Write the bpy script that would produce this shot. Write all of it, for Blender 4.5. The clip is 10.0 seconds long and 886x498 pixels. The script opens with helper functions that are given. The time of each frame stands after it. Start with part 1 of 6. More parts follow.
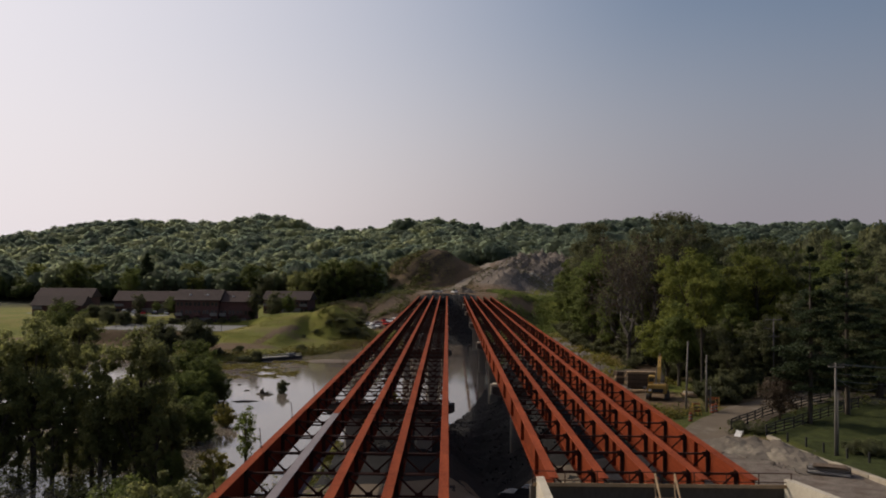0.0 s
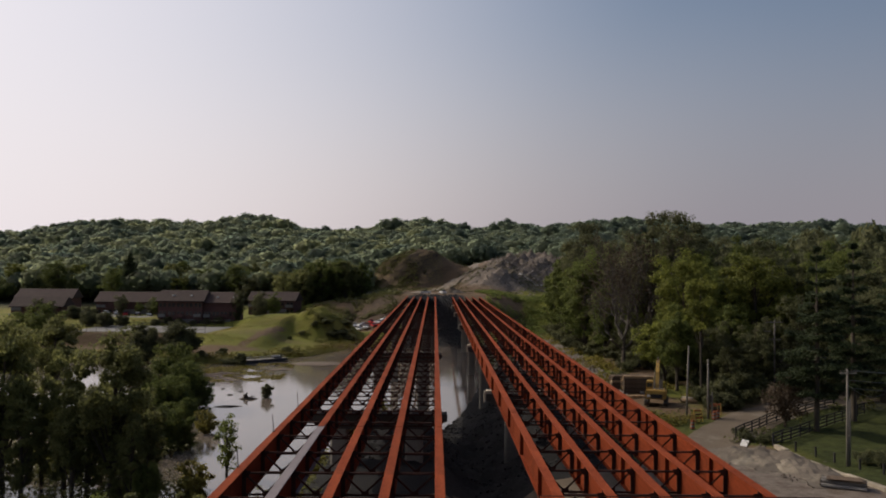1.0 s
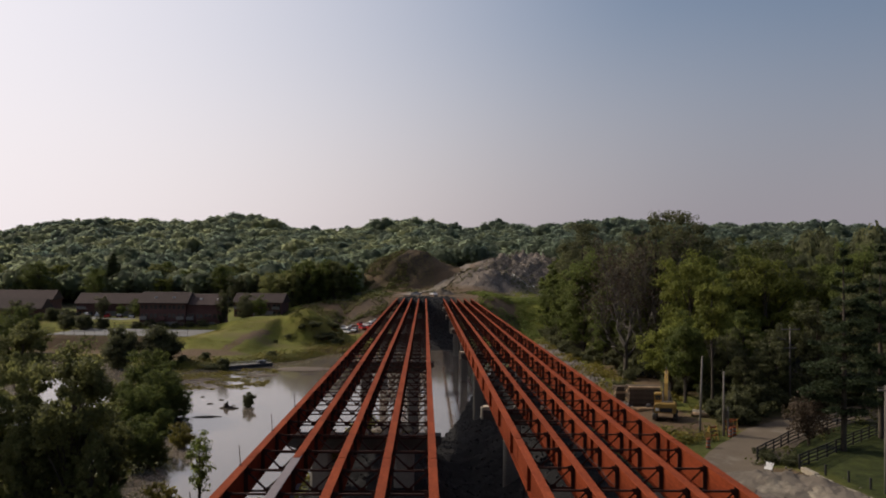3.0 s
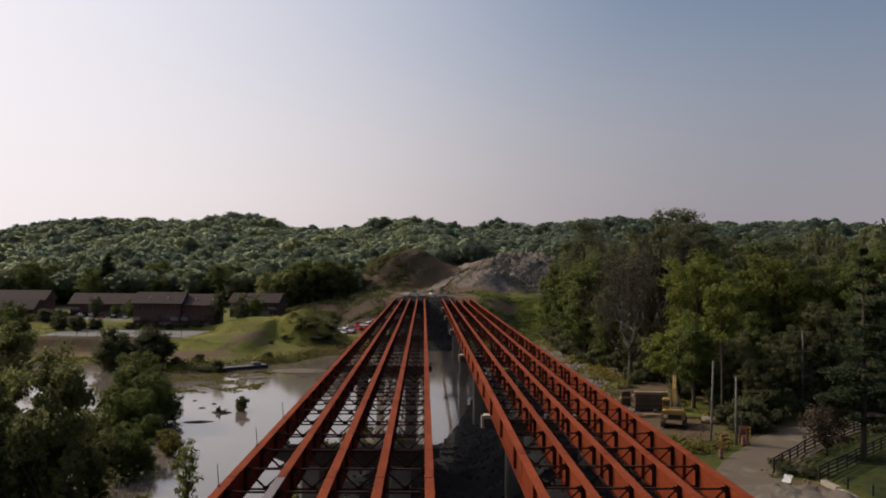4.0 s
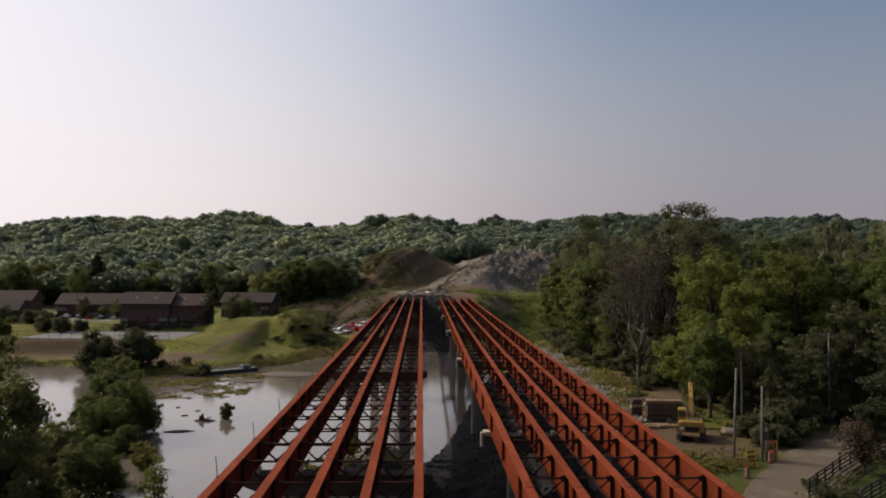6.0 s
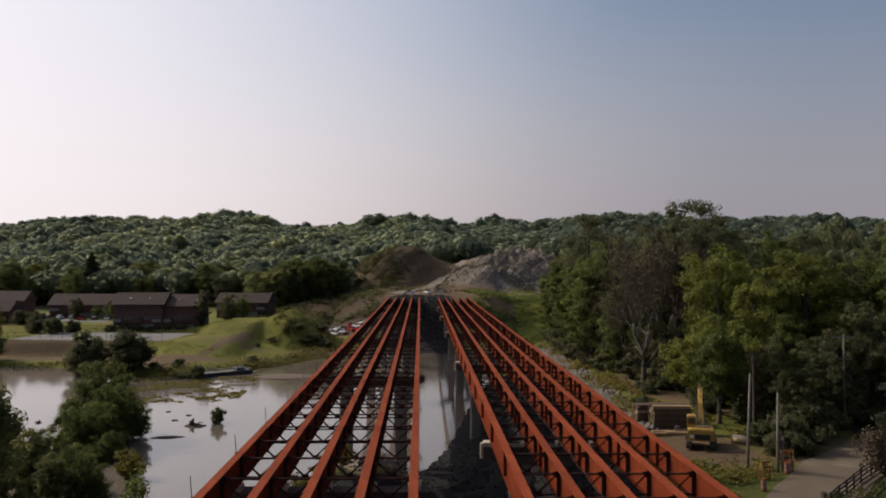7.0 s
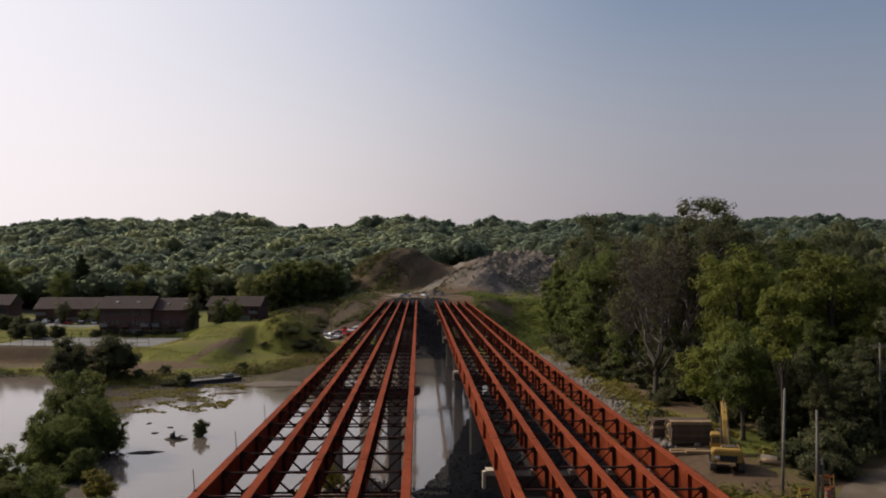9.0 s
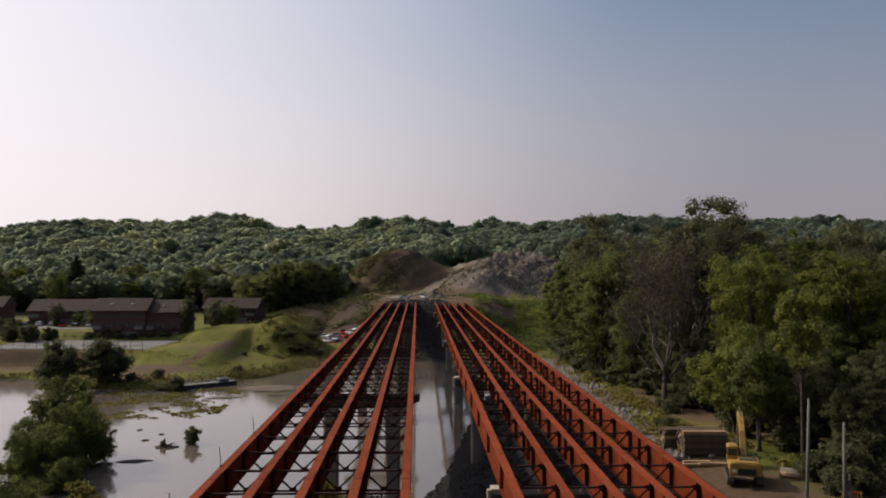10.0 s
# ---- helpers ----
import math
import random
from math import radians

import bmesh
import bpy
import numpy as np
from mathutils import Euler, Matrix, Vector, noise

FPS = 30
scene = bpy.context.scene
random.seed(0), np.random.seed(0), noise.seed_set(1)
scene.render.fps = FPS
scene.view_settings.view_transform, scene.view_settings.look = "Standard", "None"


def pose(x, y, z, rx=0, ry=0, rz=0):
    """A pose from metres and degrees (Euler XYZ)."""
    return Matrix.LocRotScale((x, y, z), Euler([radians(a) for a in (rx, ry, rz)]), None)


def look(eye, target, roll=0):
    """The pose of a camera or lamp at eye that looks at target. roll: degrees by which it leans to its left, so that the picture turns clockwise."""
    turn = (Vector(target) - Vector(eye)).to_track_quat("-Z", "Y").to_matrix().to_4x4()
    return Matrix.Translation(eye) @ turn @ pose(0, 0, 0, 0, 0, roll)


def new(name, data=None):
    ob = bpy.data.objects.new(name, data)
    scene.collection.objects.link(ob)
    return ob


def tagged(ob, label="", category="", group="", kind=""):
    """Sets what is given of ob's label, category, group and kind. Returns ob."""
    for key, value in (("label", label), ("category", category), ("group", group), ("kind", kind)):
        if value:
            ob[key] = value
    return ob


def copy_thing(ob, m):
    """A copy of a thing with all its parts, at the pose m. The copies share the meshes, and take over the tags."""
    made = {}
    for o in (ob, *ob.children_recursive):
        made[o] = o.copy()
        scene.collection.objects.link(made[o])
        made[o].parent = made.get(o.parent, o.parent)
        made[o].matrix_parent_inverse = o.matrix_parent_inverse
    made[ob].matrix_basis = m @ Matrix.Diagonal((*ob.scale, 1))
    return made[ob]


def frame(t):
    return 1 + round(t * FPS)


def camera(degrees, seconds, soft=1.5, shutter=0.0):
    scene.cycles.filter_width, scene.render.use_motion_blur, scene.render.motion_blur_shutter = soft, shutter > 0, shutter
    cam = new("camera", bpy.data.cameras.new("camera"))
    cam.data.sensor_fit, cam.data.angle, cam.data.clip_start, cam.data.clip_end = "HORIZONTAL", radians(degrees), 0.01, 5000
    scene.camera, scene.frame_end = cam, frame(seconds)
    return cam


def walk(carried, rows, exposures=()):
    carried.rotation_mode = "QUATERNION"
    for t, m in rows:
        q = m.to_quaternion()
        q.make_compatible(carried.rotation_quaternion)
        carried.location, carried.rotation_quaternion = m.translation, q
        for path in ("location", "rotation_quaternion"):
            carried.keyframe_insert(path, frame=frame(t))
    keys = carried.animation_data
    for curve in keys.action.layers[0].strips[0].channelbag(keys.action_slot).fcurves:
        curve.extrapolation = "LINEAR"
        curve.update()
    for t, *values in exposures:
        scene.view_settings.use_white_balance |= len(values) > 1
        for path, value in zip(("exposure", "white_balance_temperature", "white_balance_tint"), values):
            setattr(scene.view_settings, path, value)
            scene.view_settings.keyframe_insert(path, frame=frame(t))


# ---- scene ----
cam = camera(56.0, 10.0, soft=1.9)
PATH = [
    (0, (0.082, -0.1, 25.007), (0.071, 1.9, 25.054), 0.5),
    (0.5, (-0.218, 1.998, 25.003), (-0.212, 3.998, 25.05), 0.6),
    (1, (-0.384, 4.259, 25.141), (-0.364, 6.258, 25.188), 0.5),
    (1.5, (-0.431, 6.405, 25.208), (-0.401, 8.404, 25.254), 0.6),
    (2, (-0.591, 8.263, 25.316), (-0.554, 10.262, 25.364), 0.6),
    (2.5, (-0.634, 10.136, 25.41), (-0.592, 12.135, 25.458), 0.6),
    (4, (-0.433, 16.413, 25.697), (-0.387, 18.412, 25.742), 0.5),
    (4.5, (-0.353, 18.479, 25.696), (-0.305, 20.478, 25.74), 0.4),
    (5, (-0.13, 20.517, 25.811), (-0.082, 22.516, 25.852), 0.3),
    (5.5, (0.02, 22.56, 25.821), (0.069, 24.559, 25.861), 0.3),
    (7, (0.319, 28.661, 25.896), (0.373, 30.66, 25.934), 0.2),
    (7.5, (0.468, 30.849, 25.801), (0.523, 32.848, 25.841), 0.2),
    (8, (0.459, 32.68, 25.94), (0.517, 34.678, 25.979), 0.1),
    (8.5, (0.606, 34.785, 25.902), (0.663, 36.784, 25.944), 0.1),
    (9, (0.637, 36.75, 25.908), (0.696, 38.748, 25.951), 0.1),
    (9.5, (0.698, 38.884, 25.895), (0.757, 40.883, 25.939), 0.1),
    (10, (0.618, 40.898, 25.961), (0.679, 42.896, 26.007), 0.1),
]
walk(cam, [(t, look(eye, target, roll)) for t, eye, target, roll in PATH],
     exposures=[(0, -0.18), (1.0, -0.13), (2.5, -0.06), (4.5, 0.0), (7.5, 0.02), (10, 0.03)])

# ---------------------------------------------------------------- light
SUN_AZ, SUN_EL = radians(-62), radians(33)          # azimuth from +y towards +x
sun_dir = Vector((math.sin(SUN_AZ) * math.cos(SUN_EL), math.cos(SUN_AZ) * math.cos(SUN_EL), math.sin(SUN_EL)))
world = bpy.data.worlds.new("sky")
scene.world = world
world.use_nodes = True
wn, wl = world.node_tree.nodes, world.node_tree.links
sky = wn.new("ShaderNodeTexSky")
sky.sky_type, sky.sun_disc = "NISHITA", False
sky.sun_elevation, sky.sun_rotation = SUN_EL, SUN_AZ
sky.air_density, sky.dust_density, sky.ozone_density, sky.altitude = 1.0, 4.0, 1.5, 200
# haze: a pale veil that thickens towards the horizon and round the sun
wc, wsep, wdot = wn.new("ShaderNodeTexCoord"), wn.new("ShaderNodeSeparateXYZ"), wn.new("ShaderNodeVectorMath")
wdot.operation = "DOT_PRODUCT"
wdot.inputs[1].default_value = sun_dir
wl.new(wc.outputs["Generated"], wsep.inputs[0])
wl.new(wc.outputs["Generated"], wdot.inputs[0])


def sky_range(source, a, b, c, d):
    r = wn.new("ShaderNodeMapRange")
    r.interpolation_type = "SMOOTHSTEP"
    for k, v in enumerate((a, b, c, d), 1):
        r.inputs[k].default_value = v
    wl.new(source, r.inputs[0])
    return r.outputs[0]


def sky_mix(fac, a, b):
    m = wn.new("ShaderNodeMix")
    m.data_type = "RGBA"
    wl.new(fac, m.inputs[0])
    for socket, v in ((m.inputs[6], a), (m.inputs[7], b)):
        if isinstance(v, tuple):
            socket.default_value = (*v, 1)
        else:
            wl.new(v, socket)
    return m.outputs[2]


low = sky_range(wsep.outputs["Z"], 0.0, 0.36, 0.90, 0.03)
near_sun = sky_range(wdot.outputs["Value"], 0.32, 0.98, 0.0, 0.84)
veil = sky_mix(sky_range(wdot.outputs["Value"], 0.1, 0.85, 0.0, 1.0), (3.42, 3.12, 3.58), (9.6, 8.4, 8.35))
hazy = sky_mix(low, sky.outputs[0], veil)
glow = sky_mix(near_sun, hazy, (9.5, 9.0, 9.6))
aureole = sky_range(wdot.outputs["Value"], 0.90, 1.0, 0.0, 1.0)
wl.new(sky_mix(aureole, glow, (34, 30, 27)), wn["Background"].inputs[0])
wn["Background"].inputs[1].default_value = 0.10
sun = new("sun", bpy.data.lights.new("sun", "SUN"))
sun.data.energy, sun.data.angle, sun.data.color = 3.3, radians(0.8), (1.0, 0.885, 0.73)
sun.matrix_world = look(sun_dir * 500, (0, 0, 0))

# ---------------------------------------------------------------- materials
def nodes_of(name):
    m = bpy.data.materials.new(name)
    m.use_nodes = True
    return m, m.node_tree.nodes, m.node_tree.links, m.node_tree.nodes["Principled BSDF"]


def ramp(n, l, fac, stops):
    r = n.new("ShaderNodeValToRGB")
    while len(r.color_ramp.elements) < len(stops):
        r.color_ramp.elements.new(0.5)
    for e, (p, c) in zip(r.color_ramp.elements, stops):
        e.position, e.color = p, (*c, 1)
    l.new(fac, r.inputs[0])
    return r.outputs[0]


def tex(n, l, scale, detail=5.0, rough=0.6, src="Object", stretch=(1, 1, 1)):
    c, mp, t = n.new("ShaderNodeTexCoord"), n.new("ShaderNodeMapping"), n.new("ShaderNodeTexNoise")
    mp.inputs["Scale"].default_value = stretch
    l.new(c.outputs[src], mp.inputs[0])
    l.new(mp.outputs[0], t.inputs["Vector"])
    t.inputs["Scale"].default_value, t.inputs["Detail"].default_value, t.inputs["Roughness"].default_value = scale, detail, rough
    return t.outputs["Fac"]


def mixed(n, l, fac, a, b, blend="MIX"):
    m = n.new("ShaderNodeMix")
    m.data_type, m.blend_type = "RGBA", blend
    for socket, v in ((m.inputs[0], fac), (m.inputs[6], a), (m.inputs[7], b)):
        if isinstance(v, (int, float)):
            socket.default_value = v
        elif isinstance(v, tuple):
            socket.default_value = (*v, 1)
        else:
            l.new(v, socket)
    return m.outputs[2]


def bump(n, l, p, h, strength, dist):
    b = n.new("ShaderNodeBump")
    b.inputs["Strength"].default_value, b.inputs["Distance"].default_value = strength, dist
    l.new(h, b.inputs["Height"])
    l.new(b.outputs[0], p.inputs["Normal"])


def surface(name, dark, light, scale=1.5, fine=14.0, rough=0.8, metal=0.0, relief=0.02, vary=0.25, stretch=(1, 1, 1), stain=None, spec=0.3):
    """Two scales of mottling between two colours, a random shade per object, and fine relief."""
    m, n, l, p = nodes_of(name)
    big, small = tex(n, l, scale, stretch=stretch), tex(n, l, fine, stretch=stretch)
    c = ramp(n, l, big, [(0.32, dark), (0.68, light)])
    c = mixed(n, l, 0.45, c, ramp(n, l, small, [(0.3, dark), (0.7, light)]))
    if stain:
        c = mixed(n, l, ramp(n, l, tex(n, l, scale * 0.43, 6, 0.7), [(0.55, (0, 0, 0)), (0.7, (1, 1, 1))]), c, stain)
    oi = n.new("ShaderNodeObjectInfo")
    v = n.new("ShaderNodeMapRange")
    v.inputs["To Min"].default_value, v.inputs["To Max"].default_value = 1 - vary, 1 + vary
    l.new(oi.outputs["Random"], v.inputs[0])
    h = n.new("ShaderNodeHueSaturation")
    l.new(v.outputs[0], h.inputs["Value"])
    l.new(c, h.inputs["Color"])
    l.new(h.outputs[0], p.inputs["Base Color"])
    p.inputs["Roughness"].default_value, p.inputs["Metallic"].default_value = rough, metal
    p.inputs["Specular IOR Level"].default_value = spec
    if relief:
        bump(n, l, p, small, 0.6, relief)
    return m


def foliage(name, stops, through_light=0.42, patch=0.25, by_tree=False, sheen=0.0):
    """Leaves: a shade for each leaf, larger patches, some light through the blade."""
    m, n, l, p = nodes_of(name)
    g = n.new("ShaderNodeNewGeometry")
    c = ramp(n, l, g.outputs["Random Per Island"], [(i / (len(stops) - 1), s) for i, s in enumerate(stops)])
    c = mixed(n, l, 0.5, c, ramp(n, l, tex(n, l, patch, 3), [(0.35, stops[0]), (0.65, stops[-1])]))
    oi = n.new("ShaderNodeObjectInfo")
    v = n.new("ShaderNodeMapRange")
    v.inputs["To Min"].default_value, v.inputs["To Max"].default_value = 0.8, 1.2
    l.new(oi.outputs["Random"], v.inputs[0])
    hs = n.new("ShaderNodeHueSaturation")
    if by_tree:
        kind = n.new("ShaderNodeAttribute")
        kind.attribute_name = "tree_tone"
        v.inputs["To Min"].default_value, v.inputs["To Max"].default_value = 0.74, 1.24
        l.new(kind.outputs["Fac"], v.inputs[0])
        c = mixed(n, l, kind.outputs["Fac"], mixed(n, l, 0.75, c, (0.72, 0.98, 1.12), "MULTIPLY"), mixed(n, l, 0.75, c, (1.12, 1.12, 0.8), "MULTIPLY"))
    l.new(v.outputs[0], hs.inputs["Value"])
    l.new(c, hs.inputs["Color"])
    p.inputs["Roughness"].default_value, p.inputs["Specular IOR Level"].default_value = 0.65, 0.15
    p.inputs["Sheen Weight"].default_value, p.inputs["Sheen Roughness"].default_value = sheen, 0.5
    t, mx = n.new("ShaderNodeBsdfTranslucent"), n.new("ShaderNodeMixShader")
    l.new(hs.outputs[0], p.inputs["Base Color"])
    l.new(hs.outputs[0], t.inputs[0])
    mx.inputs[0].default_value = through_light
    l.new(p.outputs[0], mx.inputs[1])
    l.new(t.outputs[0], mx.inputs[2])
    l.new(mx.outputs[0], n["Material Output"].inputs[0])
    return m


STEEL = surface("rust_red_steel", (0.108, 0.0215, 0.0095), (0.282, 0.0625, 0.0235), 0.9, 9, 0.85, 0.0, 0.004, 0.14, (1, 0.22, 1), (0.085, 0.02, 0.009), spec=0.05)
# the same rusty steel, darkened for the shade on webs and bottom flanges
STEEL_WEB = surface("shade_toned_rust_web_steel", (0.088, 0.0175, 0.0075), (0.185, 0.039, 0.0145), 0.7, 6, 0.9, 0.0, 0.004, 0.16, (1, 0.25, 1), (0.06, 0.018, 0.009), spec=0.03)
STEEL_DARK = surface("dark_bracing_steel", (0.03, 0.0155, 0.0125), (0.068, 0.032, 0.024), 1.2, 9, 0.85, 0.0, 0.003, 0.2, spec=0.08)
STEEL_GREY = surface("grey_weathered_steel", (0.13, 0.11, 0.115), (0.21, 0.18, 0.185), 0.6, 6, 0.7, 0.0, 0.004, 0.08, (1, 0.3, 1), spec=0.15)
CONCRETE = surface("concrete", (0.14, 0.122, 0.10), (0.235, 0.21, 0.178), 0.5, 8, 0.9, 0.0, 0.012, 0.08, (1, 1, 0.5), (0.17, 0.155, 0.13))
# darker concrete for pier caps, back walls and seats
CONCRETE_DARK = surface("dark_concrete", (0.05, 0.042, 0.035), (0.095, 0.082, 0.069), 0.5, 8, 0.92, 0.0, 0.012, 0.08, (1, 1, 0.5), (0.05, 0.045, 0.038))
COPING = surface("stained_coping_concrete", (0.22, 0.185, 0.135), (0.36, 0.31, 0.24), 0.9, 8, 0.9, 0.0, 0.012, 0.25, (1, 1, 1), (0.15, 0.13, 0.095))
CREAM = surface("cream_concrete", (0.36, 0.31, 0.235), (0.52, 0.465, 0.37), 1.2, 9, 0.85, 0.0, 0.006, 0.1)
TIMBER = surface("sawn_timber", (0.24, 0.155, 0.085), (0.40, 0.28, 0.165), 1.5, 12, 0.85, 0.0, 0.006, 0.2, (1, 1, 1))
TIMBER_GREY = surface("weathered_timber", (0.06, 0.04, 0.026), (0.12, 0.084, 0.056), 1.5, 12, 0.9, 0.0, 0.008, 0.25)
POLE_WOOD = surface("grey_pole_wood", (0.11, 0.097, 0.083), (0.215, 0.19, 0.162), 1.5, 14, 0.9, 0.0, 0.006, 0.15, (3, 3, 0.3))
BARK = surface("bark", (0.035, 0.028, 0.021), (0.085, 0.068, 0.052), 1.4, 9, 0.95, 0.0, 0.02, 0.2, (2, 2, 0.5))
BARK_PALE = surface("pale_dead_bark", (0.055, 0.047, 0.041), (0.11, 0.096, 0.083), 1.4, 9, 0.95, 0.0, 0.02, 0.1, (2, 2, 0.5))
FENCE_BLACK = surface("black_fence_board", (0.012, 0.011, 0.010), (0.035, 0.032, 0.03), 2, 12, 0.8, 0.0, 0.004, 0.2)
ROCK_PALE = surface("pale_riprap", (0.135, 0.114, 0.096), (0.30, 0.26, 0.222), 0.6, 6, 0.95, 0.0, 0.03, 0.3)
ROCK_DARK = surface("dark_rock_fill", (0.017, 0.0168, 0.0176), (0.044, 0.043, 0.0448), 0.5, 5, 0.95, 0.0, 0.04, 0.05)
GRAVEL = surface("gravel", (0.088, 0.072, 0.057), (0.15, 0.125, 0.1), 0.35, 7, 0.97, 0.0, 0.03, 0.05, (1, 1, 1), (0.29, 0.25, 0.19))
ROADTOP = surface("worn_road", (0.095, 0.072, 0.05), (0.14, 0.108, 0.076), 0.25, 5, 0.93, 0.0, 0.01, 0.02, (1, 1, 1), (0.20, 0.175, 0.145))
COURT = surface("court_paving", (0.12, 0.117, 0.112), (0.18, 0.175, 0.166), 0.2, 3, 0.9, 0.0, 0.005, 0.02)
BRICK = surface("brown_brick", (0.07, 0.035, 0.031), (0.125, 0.06, 0.053), 0.6, 8, 0.9, 0.0, 0.01, 0.1)
SIDING = surface("pale_panel", (0.13, 0.12, 0.11), (0.2, 0.187, 0.172), 0.6, 8, 0.8, 0.0, 0.004, 0.1)
SHINGLE = surface("brown_shingle", (0.032, 0.02, 0.0175), (0.056, 0.035, 0.031), 0.7, 9, 0.92, 0.0, 0.012, 0.15)
WHITE = surface("white_paint", (0.5, 0.49, 0.47), (0.68, 0.67, 0.64), 2, 14, 0.6, 0.0, 0.0, 0.06)
YELLOW = surface("machine_yellow", (0.25, 0.148, 0.03), (0.42, 0.26, 0.06), 1.2, 10, 0.5, 0.0, 0.002, 0.05, stain=(0.11, 0.075, 0.04))
PALE_DIRT = surface("pale_dirt", (0.14, 0.112, 0.086), (0.24, 0.195, 0.15), 0.3, 5, 0.95, 0.0, 0.02, 0.02)
RUBBER = surface("black_rubber", (0.012, 0.012, 0.012), (0.035, 0.032, 0.03), 3, 16, 0.8, 0.0, 0.004, 0.1)
MUD = surface("wet_mud", (0.075, 0.055, 0.038), (0.12, 0.09, 0.062), 0.5, 4, 0.8, 0.0, 0.02, 0.1)
TRACK = surface("muddy_track_steel", (0.05, 0.042, 0.034), (0.12, 0.10, 0.08), 2.5, 14, 0.75, 0.3, 0.01, 0.1)
ORANGE = surface("orange_plastic", (0.20, 0.05, 0.018), (0.29, 0.078, 0.028), 3, 14, 0.5, 0.0, 0.0, 0.1)
BLUE_DARK = surface("dark_blue_hull", (0.028, 0.032, 0.039), (0.062, 0.068, 0.078), 2, 10, 0.5, 0.0, 0.002, 0.1)
PAINTS = [surface("car_" + k, tuple(0.85 * v for v in c), c, 2, 10, 0.25, 0.0, 0.0, 0.05, spec=0.6) for k, c in
          (("white", (0.72, 0.72, 0.72)), ("red", (0.45, 0.03, 0.025)), ("dark", (0.03, 0.033, 0.04)), ("silver", (0.42, 0.43, 0.45)), ("blue", (0.04, 0.09, 0.2)))]
GLASS, gn, gl, gp = nodes_of("dark_glass")
gp.inputs["Base Color"].default_value, gp.inputs["Roughness"].default_value = (0.02, 0.025, 0.03, 1), 0.06
gp.inputs["Specular IOR Level"].default_value = 0.8
LAMP_GLASS = surface("lamp_lens", (0.55, 0.5, 0.45), (0.7, 0.66, 0.6), 4, 20, 0.2, 0, 0, 0.05)
TAIL = surface("tail_lens", (0.35, 0.01, 0.01), (0.45, 0.02, 0.02), 4, 20, 0.25, 0, 0, 0.05)
WIRE = surface("wire", (0.1, 0.1, 0.1), (0.2, 0.2, 0.2), 4, 20, 0.5, 0.5, 0, 0.05)

LEAF_DARK = foliage("leaf_dark_green", [(0.055, 0.060, 0.034), (0.085, 0.090, 0.046), (0.165, 0.166, 0.072)], 0.58)
LEAF_MID = foliage("leaf_mid_green", [(0.099, 0.108, 0.043), (0.159, 0.165, 0.058), (0.238, 0.239, 0.083)], 0.6)
LEAF_YELLOW = foliage("leaf_yellow_green", [(0.092, 0.108, 0.024), (0.146, 0.162, 0.034), (0.215, 0.220, 0.05)], 0.6)
LEAF_LIGHT = foliage("leaf_light_green", [(0.114, 0.150, 0.034), (0.156, 0.190, 0.048), (0.208, 0.230, 0.062)], 0.6)
LEAF_WILLOW = foliage("willow_leaf", [(0.125, 0.115, 0.026), (0.165, 0.148, 0.034), (0.21, 0.18, 0.045)], 0.6)
LEAF_OLIVE = foliage("leaf_olive_green", [(0.068, 0.088, 0.026), (0.104, 0.13, 0.034), (0.156, 0.172, 0.046)], 0.6)
LEAF_BROWN = foliage("leaf_dry_brown", [(0.046, 0.033, 0.024), (0.064, 0.046, 0.032), (0.09, 0.066, 0.042)])
LEAF_PINE = foliage("pine_needles", [(0.031, 0.044, 0.022), (0.048, 0.065, 0.031), (0.074, 0.094, 0.043)])
# far woods: leaf colour lifted and greyed to stand for distance haze
LEAF_WOODS_HAZED = foliage("hazed_woodland_leaf", [(0.172, 0.19, 0.134), (0.22, 0.237, 0.162), (0.27, 0.28, 0.184)], 0.78, 0.02, True, 0.14)
WEED = foliage("weed_leaf", [(0.15, 0.138, 0.02), (0.205, 0.178, 0.032), (0.26, 0.20, 0.052)], 0.3, 0.08)

WEED_DARK = foliage("undergrowth_leaf", [(0.0625, 0.0700, 0.0175), (0.0938, 0.1000, 0.0250), (0.1375, 0.1313, 0.0400)], 0.3, 0.08)

# ground: grass, bare soil, gravel and near-black cover by the masks the sheet carries
GROUND, n, l, p = nodes_of("ground_cover")
at = n.new("ShaderNodeAttribute")
at.attribute_name = "cover"
sep = n.new("ShaderNodeSeparateColor")
l.new(at.outputs["Color"], sep.inputs[0])
g1, g2, g3 = tex(n, l, 0.05, 6, 0.6), tex(n, l, 0.9, 6, 0.65), tex(n, l, 7.0, 4, 0.7)
grass = mixed(n, l, 0.5, ramp(n, l, g1, [(0.3, (0.088, 0.104, 0.012)), (0.5, (0.155, 0.15, 0.022)), (0.68, (0.235, 0.17, 0.055))]),
              ramp(n, l, g2, [(0.3, (0.06, 0.074, 0.014)), (0.7, (0.15, 0.15, 0.032))]))
# yard grass: a dark ramp that holds the shade lying on it
lawn = n.new("ShaderNodeAttribute")
lawn.attribute_name = "lawn"
grass = mixed(n, l, lawn.outputs["Fac"], grass, ramp(n, l, g2, [(0.3, (0.016, 0.023, 0.006)), (0.7, (0.058, 0.067, 0.017))]))
soil = mixed(n, l, 0.5, ramp(n, l, g1, [(0.3, (0.075, 0.046, 0.025)), (0.7, (0.155, 0.098, 0.054))]),
             ramp(n, l, g2, [(0.3, (0.07, 0.048, 0.03)), (0.7, (0.16, 0.115, 0.075))]))
